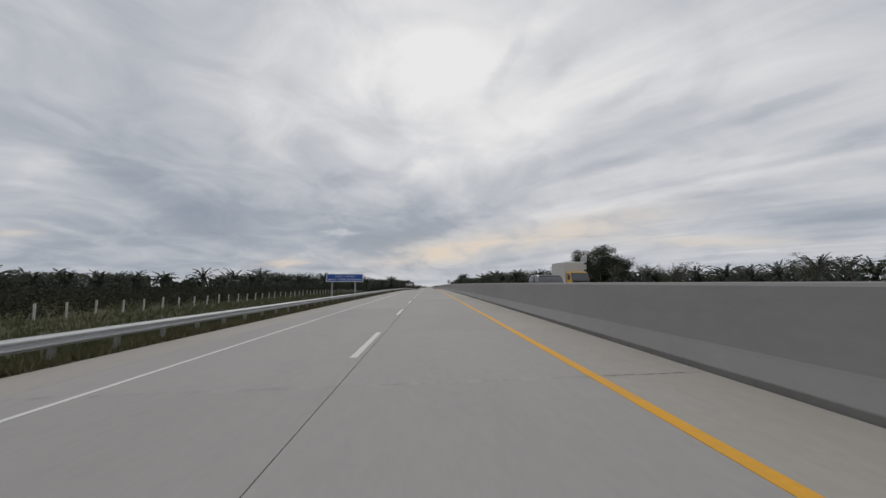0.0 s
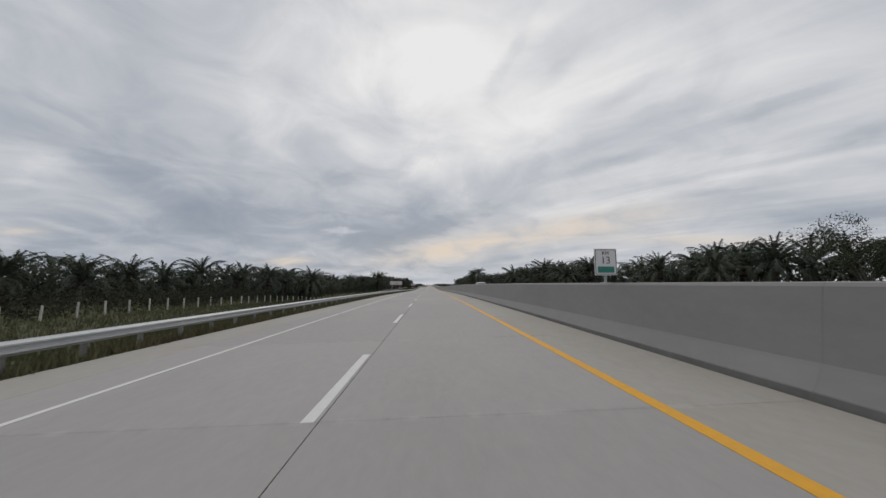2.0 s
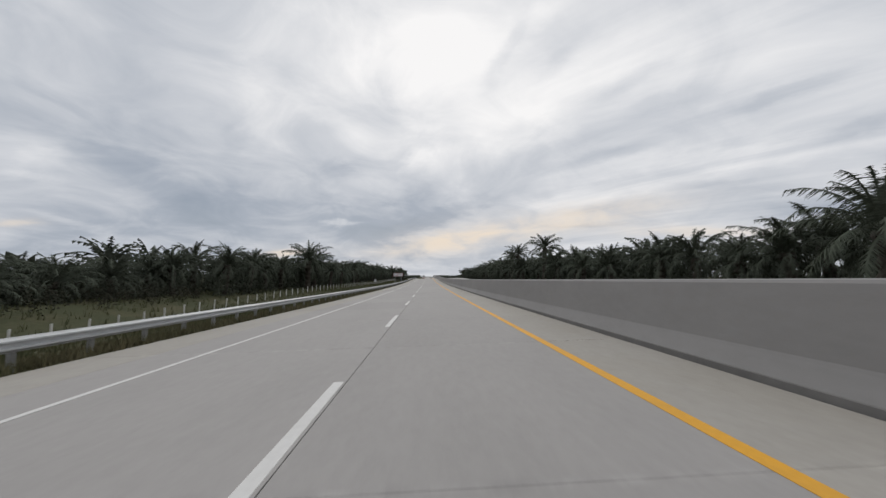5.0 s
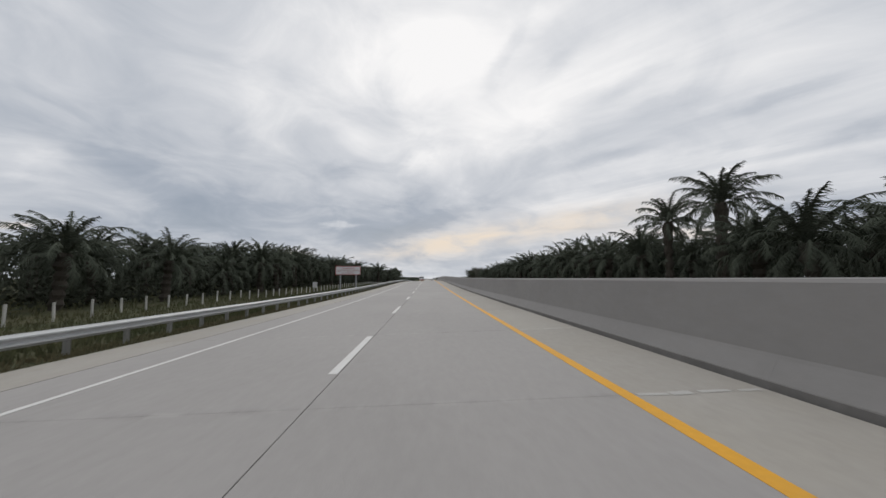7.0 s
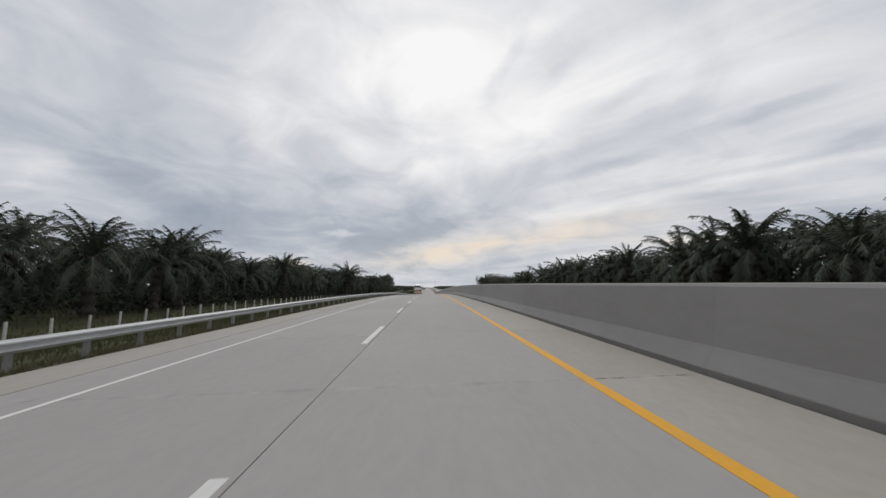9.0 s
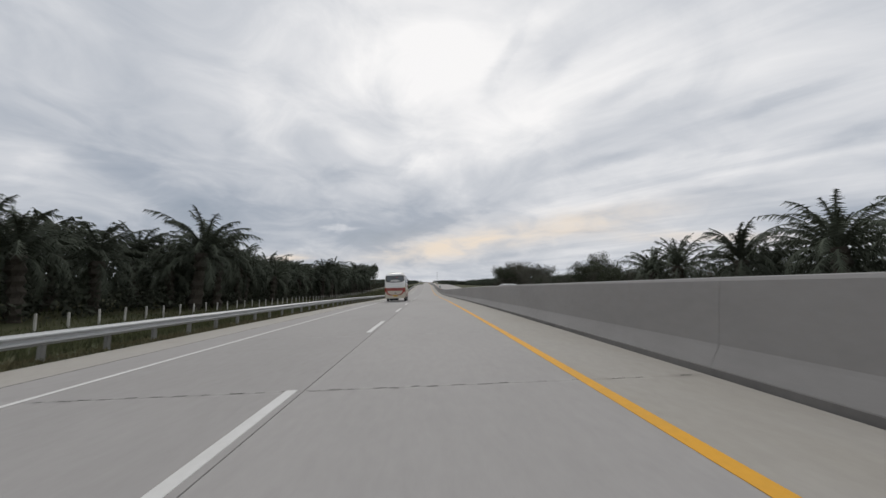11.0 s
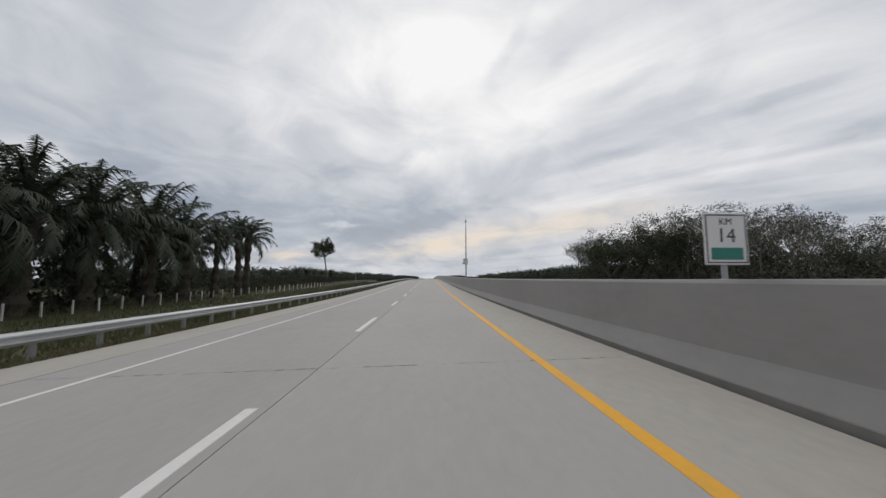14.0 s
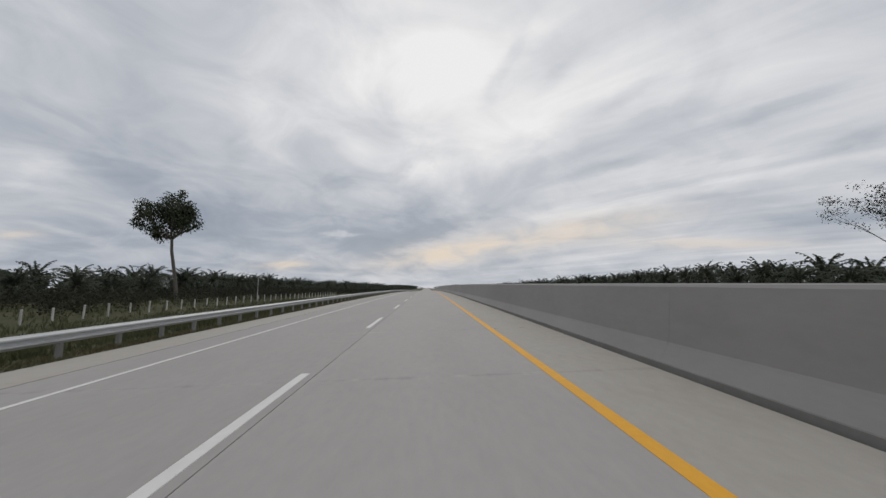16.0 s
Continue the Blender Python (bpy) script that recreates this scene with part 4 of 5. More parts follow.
make_board_sign("blue overhead-lane notice board with white letters on two posts", -9.65, -5.75, 37.0, 1.62, 2.46, (-9.05, -6.6), M["sign_blue"], M["letter_white"], M["letter_white"],
                [("LAJUR   KANAN", 2.1), ("HANYA   UNTUK   MENDAHULUI", 3.5)], [(0.68, 0.27), (0.28, 0.27)])
make_board_sign("white warning board with dark red frame on two posts", -9.15, -5.95, 156.3, 1.70, 2.76, (-8.6, -6.55), M["sign_white"], M["sign_red"], M["letter_dark"],
                [("DILARANG", 1.55), ("MENGGUNAKAN BAHU JALAN", 2.85), ("KECUALI DARURAT", 1.9)], [(0.74, 0.27), (0.46, 0.20), (0.20, 0.20)])
make_board_sign("white warning board with bright red frame on two posts", -10.0, -6.95, 278.4, 1.75, 2.82, (-9.4, -7.5), M["sign_white"], M["sign_red"], M["letter_red"],
                [("DILARANG", 1.5), ("MEMBUANG BENDA APAPUN", 2.75), ("DI JALAN TOL", 1.4)], [(0.74, 0.27), (0.46, 0.20), (0.20, 0.20)])


def make_small_board(x, y):
    s = thing("notice_board", "small pale notice board on two thin legs by the fence", "sign", m=pose(x, y, ground_z(x, y)))
    for k in (-0.32, 0.32):
        part("leg", rod(newbm(), (k, 0.03, -0.2), (k, 0.03, 1.5), 0.03, seg=8), M["pole_grey"], s)
    part("board", box(newbm(), -0.4, 0.4, -0.02, 0.01, 0.75, 1.75, 0.008), M["sign_white"], s)


make_small_board(-18.8, 298)


def make_km_sign(y, number):
    """Kilometre sign on the crest of the barrier."""
    x, top = 5.745, road_z(y) + CROSSFALL * 5.33 + 1.30
    s = thing("kilometre_sign", "white kilometre sign with green panel on the barrier", "road sign", m=pose(x, y, top - 0.01))
    part("post", rod(newbm(), (0, 0.04, 0), (0, 0.04, 0.8), 0.035, seg=10), M["pole_grey"], s)
    part("foot_plate", box(newbm(), -0.09, 0.09, -0.05, 0.13, 0.0, 0.015, 0.004), M["pole_grey"], s)
    board = part("board", box(newbm(), -0.30, 0.30, -0.025, 0.0, 0.20, 0.90, 0.012), M["sign_white"], s)
    bm = newbm()
    for a in ((-0.28, 0.28, 0.225, 0.24), (-0.28, 0.28, 0.86, 0.875), (-0.28, -0.265, 0.24, 0.86), (0.265, 0.28, 0.24, 0.86)):
        box(bm, a[0], a[1], -0.030, -0.024, a[2], a[3])
    part("border", bm, M["letter_dark"], board)
    lettering("lettering", "KM", 0.13, M["letter_dark"], board, pose(0, -0.028, 0.775, 90, 0, 0))
    lettering("lettering", number, 0.27, M["letter_dark"], board, pose(0, -0.028, 0.585, 90, 0, 0))
    part("panel", box(newbm(), -0.22, 0.22, -0.031, -0.024, 0.27, 0.43, 0.004), M["sign_green"], board, "green panel")


make_km_sign(75.0, "13")
make_km_sign(488.63, "14")


def make_fence_pole(x, y):
    z = ground_z(x, y)
    s = thing("pole", "slim pale pole standing by the boundary fence", "pole", m=pose(x, y, z))
    part("shaft", rod(newbm(), (0, 0, -0.3), (0, 0, 3.4), 0.06, 0.045, seg=10), M["box_grey"], s)
    part("cap", rod(newbm(), (0, 0, 3.4), (0, 0, 3.52), 0.085, 0.06, seg=10), M["pole_grey"], s)


make_fence_pole(-24.6, 609)


def make_round_sign():
    x, y = 18.9, 38.0
    z = ground_z(x, y)
    s = thing("round_sign", "round traffic sign seen from behind on a pole", "road sign", m=pose(x, y, z))
    part("post", rod(newbm(), (0, 0, -0.3), (0, 0, 4.9), 0.045, seg=10), M["pole_grey"], s)
    part("disc", rod(newbm(), (0, -0.06, 4.55), (0, -0.085, 4.55), 0.36, seg=28), M["box_grey"], s)
    part("plate", box(newbm(), -0.3, 0.3, -0.085, -0.06, 3.45, 4.05, 0.01), M["box_grey"], s)


make_round_sign()


def make_mast():
    x, y = 5.745, 520.0
    top = road_z(y) + CROSSFALL * 5.33 + 1.30
    s = thing("camera_mast", "slim grey steel mast with an equipment box on the barrier", "mast", m=pose(x, y, top - 0.01))
    part("base_plate", box(newbm(), -0.13, 0.13, -0.13, 0.13, 0, 0.02, 0.004), M["pole_grey"], s)
    part("pole", rod(newbm(), (0, 0, 0.01), (0, 0, 6.0), 0.075, 0.04, seg=14), M["pole_grey"], s)
    b = part("equipment_box", box(newbm(), -0.30, 0.16, -0.26, 0.02, 1.42, 1.98, 0.015), M["box_grey"], s, "pale grey steel equipment box")
    part("lid", box(newbm(), -0.33, 0.19, -0.30, 0.05, 1.98, 2.01, 0.006), M["pole_grey"], b)
    part("door", box(newbm(), -0.26, 0.12, -0.272, -0.258, 1.47, 1.93, 0.004), M["box_grey"], b)
    part("battery_box", box(newbm(), -0.36, -0.302, -0.2, 0.0, 1.42, 1.68, 0.008), M["box_grey"], b)
    head = part("head", rod(newbm(), (0, 0, 5.95), (0, 0, 6.15), 0.07, seg=12), M["pole_grey"], s)
    part("bracket", rod(newbm(), (0, 0, 6.05), (-0.22, -0.1, 5.85), 0.02, seg=6), M["pole_grey"], head)
    part("lightning_rod", rod(newbm(), (0, 0, 6.15), (-0.03, 0, 6.5), 0.012, 0.005, seg=6), M["pole_grey"], head)


make_mast()

# ---- coach ----
M["coach_white"] = material("coach white paint", (0.70, 0.70, 0.695), 0.38, grain=(2.0, 0.06), stains=(0.8, 0.45, (0.56, 0.545, 0.51)), coat=0.3, local=True)
M["coach_pale"] = material("cream white paint", (0.72, 0.69, 0.59), 0.45, grain=(3.0, 0.06), stains=(1.0, 0.4, (0.62, 0.58, 0.47)), coat=0.2, local=True)
M["coach_cream"] = material("dusty cream paint", (0.50, 0.46, 0.38), 0.55, grain=(3.0, 0.10), stains=(1.0, 0.5, (0.37, 0.31, 0.24)), local=True)
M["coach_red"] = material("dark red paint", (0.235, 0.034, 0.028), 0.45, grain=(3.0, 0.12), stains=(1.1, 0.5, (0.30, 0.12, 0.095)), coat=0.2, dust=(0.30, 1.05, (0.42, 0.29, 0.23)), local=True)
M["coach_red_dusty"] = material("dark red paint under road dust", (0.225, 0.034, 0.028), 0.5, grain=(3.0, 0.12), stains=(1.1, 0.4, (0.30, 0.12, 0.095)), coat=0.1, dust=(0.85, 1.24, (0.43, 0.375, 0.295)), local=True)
M["coach_yellow"] = material("yellow stripe", (0.62, 0.44, 0.03), 0.45, grain=(4.0, 0.08), local=True)
M["coach_gold"] = material("ochre pin stripe", (0.45, 0.30, 0.06), 0.5, grain=(4.0, 0.1), local=True)
M["dark_glass"] = material("tinted glass", (0.075, 0.078, 0.086), 0.15, grain=(2.0, 0.1), specular=0.6, local=True)
M["grey_glass"] = material("dull tinted glass", (0.11, 0.125, 0.14), 0.25, grain=(2.0, 0.1), stains=(1.5, 0.3, (0.16, 0.17, 0.18)), local=True)
M["rubber"] = material("tyre rubber", (0.022, 0.022, 0.022), 0.85, grain=(8.0, 0.2), local=True)
M["black_trim"] = material("black trim", (0.02, 0.02, 0.021), 0.6, grain=(8.0, 0.15), local=True)
M["wheel_white"] = material("white painted wheel", (0.66, 0.65, 0.63), 0.5, grain=(6.0, 0.1), stains=(4.0, 0.3, (0.45, 0.42, 0.38)), local=True)
M["lamp_red"] = material("red lamp lens", (0.32, 0.02, 0.015), 0.25, grain=(8.0, 0.1), local=True)
M["lamp_amber"] = material("amber lamp lens", (0.55, 0.16, 0.02), 0.25, grain=(8.0, 0.1), local=True)
M["plate_yellow"] = material("yellow number plate", (0.60, 0.37, 0.02), 0.5, grain=(8.0, 0.1), local=True)
M["chrome"] = material("dull chrome", (0.55, 0.55, 0.55), 0.25, 0.9, grain=(8.0, 0.1), local=True)

BL, BW = 6.05, 1.10       # length, half width
RW, FW, WR = 1.97, 5.12, 0.365   # rear and front axle from the tail, wheel radius


def half_width(z):
    return float(np.interp(z, [0.4, 0.7, 1.2, 1.95, 2.45, 2.83, 2.92, 3.00, 3.07, 3.12], [1.06, 1.09, 1.10, 1.10, 1.075, 1.03, 0.985, 0.91, 0.79, 0.60]))


def tail_y(z):
    return float(np.interp(z, [0.4, 1.4, 2.0, 2.83, 2.94, 3.12], [0.02, 0.0, 0.04, 0.13, 0.22, 0.50]))


def nose_y(z):
    return float(np.interp(z, [0.4, 1.1, 1.6, 2.76, 2.94, 3.12], [BL - 0.02, BL, BL - 0.06, BL - 0.42, BL - 0.62, BL - 0.95]))


def coach_shell(z_low, z_high, n=14):
    """Body between two heights: rounded plan, tumblehome sides."""
    bm = newbm()
    rings = []
    for z in np.linspace(z_low, z_high, n):
        w, a, b, r, q = half_width(z), tail_y(z), nose_y(z), 0.17, 0.30
        pts = []
        for cx, cy, rad, a0 in ((w - r, a + r, r, -90), (w - q, b - q, q, 0), (-w + q, b - q, q, 90), (-w + r, a + r, r, 180)):
            for k in range(6):
                g = radians(a0 + 18 * k)
                pts.append(bm.verts.new((cx + rad * math.cos(g), cy + rad * math.sin(g), z)))
        rings.append(pts)
    for p, q in zip(rings, rings[1:]):
        for i in range(len(p)):
            bm.faces.new((p[i], p[(i + 1) % len(p)], q[(i + 1) % len(p)], q[i]))
    top = bm.faces.new(rings[-1])
    bm.faces.new(list(reversed(rings[0])))
    for f in bm.faces:
        f.smooth = f is not top
    return bm


def side_panel(side, y0, y1, low, high, off, n=48, k=4, thick=0.03):
    """A panel that hugs the coach's side between two curves low(y) and high(y), standing off the body."""
    V, F = [], []
    ys = np.linspace(y0, y1, n)
    for y in ys:
        a, b = low(y), high(y)
        for j in range(k + 1):
            z = a + (b - a) * j / k
            V.append((side * (half_width(z) + off), y, z))
    for i in range(n - 1):
        for j in range(k):
            a = i * (k + 1) + j
            q = (a, a + k + 1, a + k + 2, a + 1)
            F.append(q if side > 0 else q[::-1])
    m = len(V)
    V += [(x - side * thick, y, z) for x, y, z in V]
    F += [tuple(m + i for i in reversed(f)) for f in F]
    edge = [i * (k + 1) for i in range(n)] + [(n - 1) * (k + 1) + j for j in range(1, k + 1)] + [i * (k + 1) + k for i in range(n - 2, -1, -1)] + [j for j in range(k - 1, 0, -1)]
    for a, b in zip(edge, edge[1:] + edge[:1]):
        F.append((b, a, a + m, b + m) if side > 0 else (a, b, b + m, a + m))
    bm = newbm()
    vs = [bm.verts.new(v) for v in V]
    for f in F:
        try:
            bm.faces.new([vs[i] for i in f])
        except ValueError:
            pass
    return bm


def corner_panel(side, low, high, off, thick=0.014, n=9, k=4):
    """A panel round the rear corner of the body, between two heights."""
    bm = newbm()
    grid = []
    for i in range(n):
        g = radians(-90 + 90 * i / (n - 1))
        col = []
        for j in range(k + 1):
            z = low + (high - low) * j / k
            w, a, r = half_width(z), tail_y(z), 0.17
            col.append([bm.verts.new((side * (w - r + (r + d) * math.cos(g)), a + r + (r + d) * math.sin(g), z)) for d in (off, off - thick)])
        grid.append(col)
    for p, q in zip(grid, grid[1:]):
        for j in range(k):
            bm.faces.new((p[j][0], q[j][0], q[j + 1][0], p[j + 1][0]))
        bm.faces.new((p[0][1], q[0][1], q[0][0], p[0][0]))
        bm.faces.new((p[k][0], q[k][0], q[k][1], p[k][1]))
    bmesh.ops.recalc_face_normals(bm, faces=bm.faces)
    return bm


def tail_panel(x0, x1, low, high, off, n=40, thick=0.02):
    """A panel on the coach's tail between two curves of x."""
    bm = newbm()
    rows = []
    for x in np.linspace(x0, x1, n):
        r = max(0.0, abs(x) - (BW - 0.17))
        curve = 0.17 - math.sqrt(max(0.0, 0.17 ** 2 - min(r, 0.168) ** 2))
        col = []
        for j in range(6):
            z = low(x) + (high(x) - low(x)) * j / 5
            col.append((bm.verts.new((x, tail_y(z) + curve - off, z)), bm.verts.new((x, tail_y(z) + curve - off + thick, z))))
        rows.append(col)
    for p, q in zip(rows, rows[1:]):
        for j in range(5):
            bm.faces.new((p[j][0], q[j][0], q[j + 1][0], p[j + 1][0]))
        bm.faces.new((p[0][1], q[0][1], q[0][0], p[0][0]))
        bm.faces.new((p[5][0], q[5][0], q[5][1], p[5][1]))
    for col, turn in ((rows[0], 1), (rows[-1], -1)):
        for j in range(5):
            f = (col[j][0], col[j + 1][0], col[j + 1][1], col[j][1])
            bm.faces.new(f if turn > 0 else f[::-1])
    return bm


def arch(y, base):
    """Lower edge of the skirt, opened over the wheels."""
    z = base
    for c in (RW, FW):
        d = abs(y - c)
        if d < 0.47:
            z = max(z, 0.37 + math.sqrt(0.47 ** 2 - d * d) * 0.98)
    return z


def wheel_parts(parent, x, y, side):
    w = part("wheel", lathe([(0.36, -0.11), (0.365, -0.02), (0.36, 0.06), (0.335, 0.10), (0.27, 0.115), (0.222, 0.10), (0.222, -0.11)], 36), M["rubber"], parent, m=pose(x, y, WR, 0, 90 * side, 0))
    part("rim", lathe([(0.222, 0.09), (0.212, 0.108), (0.20, 0.10), (0.175, 0.06), (0.12, 0.045), (0.09, 0.075), (0.05, 0.085), (0.0, 0.085)], 32), M["wheel_white"], w, "white painted steel rim")
    for k in range(6):
        a = 2 * math.pi * k / 6
        part("rim_hole", rod(newbm(), (0.165 * math.cos(a), 0.165 * math.sin(a), 0.044), (0.165 * math.cos(a), 0.165 * math.sin(a), 0.058), 0.028, seg=10), M["black_trim"], w)


def lathe(profile, seg):
    """Turns a profile of (radius, height) about the z axis."""
    bm = newbm()
    rings = [[bm.verts.new((max(r, 1e-4) * math.cos(2 * math.pi * k / seg), max(r, 1e-4) * math.sin(2 * math.pi * k / seg), z)) for k in range(seg)] for r, z in profile]
    for p, q in zip(rings, rings[1:]):
        for k in range(seg):
            bm.faces.new((p[k], p[(k + 1) % seg], q[(k + 1) % seg], q[k])).smooth = True
    bmesh.ops.recalc_face_normals(bm, faces=bm.faces)
    return bm


def ease(t):
    t = min(1.0, max(0.0, t))
    return t * t * (3 - 2 * t)


def make_coach(x, y):
    m = on_road(y, y + BL, x, CROSSFALL * x) @ pose(0, 0, 0, 0, -math.degrees(CROSSFALL), 0)
    bus = thing("coach", "white tourist coach with red and yellow waves, dusty skirts", "bus", m=m)
    part("body", coach_shell(0.93, 3.12, 22), M["coach_white"], bus)
    part("underframe", box(newbm(), -0.62, 0.62, 0.15, BL - 0.25, 0.36, 0.94, 0.03), M["black_trim"], bus)
    # red wave: high at the tail, falling to the rear wheel, low band, rising over the front wheel
    wave = lambda v: 1.49 - 0.62 * ease((v - 0.05) / 1.50) + 0.34 * ease((v - 3.2) / 1.3) * (1 - 0.75 * ease((v - 4.5) / 1.3))
    for s in (1, -1):
        part("skirt", side_panel(s, 0.16, BL - 0.3, lambda v: arch(v, 0.44), lambda v: 0.95, 0.0, 90, 2, 0.05), M["coach_cream"], bus, "dusty cream lower skirt")
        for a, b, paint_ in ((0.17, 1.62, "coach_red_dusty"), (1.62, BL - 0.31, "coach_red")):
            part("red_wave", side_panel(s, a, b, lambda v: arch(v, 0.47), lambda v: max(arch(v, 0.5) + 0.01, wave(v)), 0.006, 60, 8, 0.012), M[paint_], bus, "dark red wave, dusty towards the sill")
        part("cream_field", side_panel(s, 0.20, 1.0, lambda v: wave(v) + 0.01, lambda v: 1.98 - 0.66 * ease((v - 0.75) / 0.25), 0.004, 60, 3, 0.012), M["coach_pale"], bus, "cream white rear panel")
        part("yellow_edge", side_panel(s, 0.17, BL - 0.31, lambda v: max(arch(v, 0.5) + 0.012, wave(v)) - 0.004, lambda v: max(arch(v, 0.5) + 0.012, wave(v)) + 0.028, 0.012, 90, 1, 0.012), M["coach_yellow"], bus, "yellow edge of the wave")
        part("yellow_swoosh", side_panel(s, 2.45, 4.85, lambda v: 1.02 + 0.29 * ease((v - 2.45) / 1.5) - 0.10 * ease((v - 4.0) / 0.8), lambda v: 1.03 + 0.42 * ease((v - 2.45) / 1.2) - 0.22 * ease((v - 3.8) / 1.0), 0.009, 50, 2, 0.012), M["coach_yellow"], bus, "yellow swoosh")
        part("pin_stripe", side_panel(s, 0.17, 2.2, lambda v: 1.78 - 0.80 * ease((v - 0.1) / 2.3), lambda v: 1.80 - 0.80 * ease((v - 0.1) / 2.3), 0.009, 40, 1, 0.012), M["coach_gold"], bus, "thin ochre stripe")
        glass = part("window_band", side_panel(s, 0.22, 5.02, lambda v: 2.02 + 0.82 * max(0.0, 1 - (v - 0.22) / 0.42) ** 1.7 + 0.40 * ease((v - 4.75) / 0.28), lambda v: 2.85 - 0.26 * ease((v - 4.6) / 0.44), 0.008, 80, 5, 0.012), M["dark_glass"], bus, "long tinted side window band")
        for v in (2.44, 3.48):
            part("window_joint", side_panel(s, v, v + 0.022, lambda u: 2.03, lambda u: 2.77, 0.012, 2, 4, 0.01), M["black_trim"], glass)
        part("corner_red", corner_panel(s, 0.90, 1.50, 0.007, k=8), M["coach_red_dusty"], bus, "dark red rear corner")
        part("corner_edge", corner_panel(s, 1.495, 1.527, 0.012, k=1), M["coach_yellow"], bus)
        part("corner_skirt", corner_panel(s, 0.44, 0.95, 0.004, 0.03), M["coach_cream"], bus)
        # emergency door
        door = part("emergency_door", side_panel(s, 0.92, 1.42, lambda v: 1.45, lambda v: 2.00, 0.007, 4, 3, 0.012), M["coach_white"], bus)
        for a, b, lo, hi in ((0.88, 0.93, 1.42, 2.74), (1.41, 1.46, 1.42, 2.74), (0.88, 1.46, 1.39, 1.44), (0.88, 1.46, 2.70, 2.74)):
            part("frame", side_panel(s, a, b, lambda v: lo, lambda v: hi, 0.018, 4, 4, 0.014), M["black_trim"], door, "dark rubber frame")
        part("pane", side_panel(s, 0.97, 1.37, lambda v: 2.08, lambda v: 2.64, 0.014, 4, 4, 0.01), M["dark_glass"], door)
        for v0, v1, z0, z1 in ((0.2, 0.9, 2.0, 2.012), (0.5, 4.8, 1.315, 1.325), (0.19, 0.202, 0.5, 2.0), (0.95, 0.958, 0.5, 1.31), (1.55, 2.2, 1.10, 1.108), (1.5, 1.508, 0.8, 1.31), (2.75, 2.758, 0.5, 1.31), (3.7, 3.708, 0.5, 1.31)):
            part("panel_seam", side_panel(s, v0, v1, lambda v: z0, lambda v: z1, 0.0165, 6, 1, 0.012), M["black_trim"], bus)
        # driver's window and the slats behind it
        cab = part("cab_window", side_panel(s, 5.16, 5.62, lambda v: 1.35 + 0.10 * ease((v - 5.4) / 0.2), lambda v: 2.74 - 0.22 * ease((v - 5.3) / 0.4), 0.008, 24, 6, 0.012), M["dark_glass"], bus, "tall tinted cab window")
        for z in (1.62, 1.72, 1.82):
            part("slat", side_panel(s, 4.80, 5.12, lambda v: z, lambda v: z + 0.028, 0.02, 6, 1, 0.02), M["black_trim"], bus)
        part("flap", side_panel(s, 4.38, 4.54, lambda v: 0.68, lambda v: 1.12, 0.02, 4, 2, 0.014), M["coach_white"], bus)
        for v in (1.28, 3.35):
            part("skirt_lock", box(newbm(), s * 1.095 - 0.012, s * 1.095 + 0.03, v, v + 0.09, 0.76, 0.86, 0.012), M["chrome"], bus)
        for z in (2.36, 2.43):
            part("corner_vent", corner_panel(s, z, z + 0.035, 0.010, k=1, n=5), M["box_grey"], bus)
        part("side_reflector", box(newbm(), s * 1.085 - 0.01, s * 1.085 + 0.02, 0.19, 0.24, 0.66, 0.76, 0.01), M["lamp_red"], bus)
        part("side_marker", box(newbm(), s * 1.10 - 0.01, s * 1.10 + 0.03, 1.52, 1.60, 1.02, 1.07, 0.01), M["lamp_amber"], bus)
        for w in (RW, FW):
            part("wheel_arch", side_panel(s, w - 0.49, w + 0.49, lambda v: arch(v, 0.44) - 0.012, lambda v: arch(v, 0.44) + 0.002, 0.010, 50, 1, 0.10), M["black_trim"], bus, "dark wheel arch edge")
            part("wheel_housing", box(newbm(), min(s * 0.60, s * 0.80), max(s * 0.60, s * 0.80), w - 0.46, w + 0.46, 0.40, 0.92, 0.02), M["black_trim"], bus)
            wheel_parts(bus, s * 0.97, w, s)
        arm = part("mirror_arm", rod(newbm(), (s * 0.95, BL - 0.52, 2.62), (s * 1.12, BL - 0.12, 2.55), 0.035, seg=8), M["black_trim"], bus)
        rod_low = part("mirror", box(newbm(), s * 1.12 - 0.09, s * 1.12 + 0.09, BL - 0.16, BL - 0.08, 2.12, 2.48, 0.03), M["black_trim"], bus)
        part("hanger", rod(newbm(), (s * 1.12, BL - 0.12, 2.56), (s * 1.12, BL - 0.12, 2.44), 0.025, seg=8), M["black_trim"], rod_low)
    # lettering on the side towards the camera
    lettering("lettering", "Pariwisata", 0.36, M["letter_red"], bus, pose(half_width(1.72) + 0.012, 4.14, 1.66, 90, 0, 90), 1.05, 0.35)
    part("palm_emblem", box(newbm(), 1.112, 1.118, 4.86, 4.89, 1.36, 1.55, 0.002), M["coach_gold"], bus)
    # roof: air conditioner and drip rails
    part("roof_unit", box(newbm(), -0.80, 0.80, 1.15, 2.5, 3.0, 3.19, 0.06, 3), M["coach_pale"], bus)
    part("roof_hatch", box(newbm(), -0.80, 0.80, 3.75, 4.7, 3.0, 3.175, 0.05, 3), M["coach_white"], bus)
    # tail
    rear = part("rear_window_frame", tail_panel(-0.98, 0.98, lambda x: 2.07 + 0.10 * (abs(x) / 0.98) ** 6 + 0.05 * (abs(x) / 0.98) ** 2, lambda x: 2.83 - 0.05 * (abs(x) / 0.98) ** 8, 0.010), M["black_trim"], bus, "black rounded rear window surround")
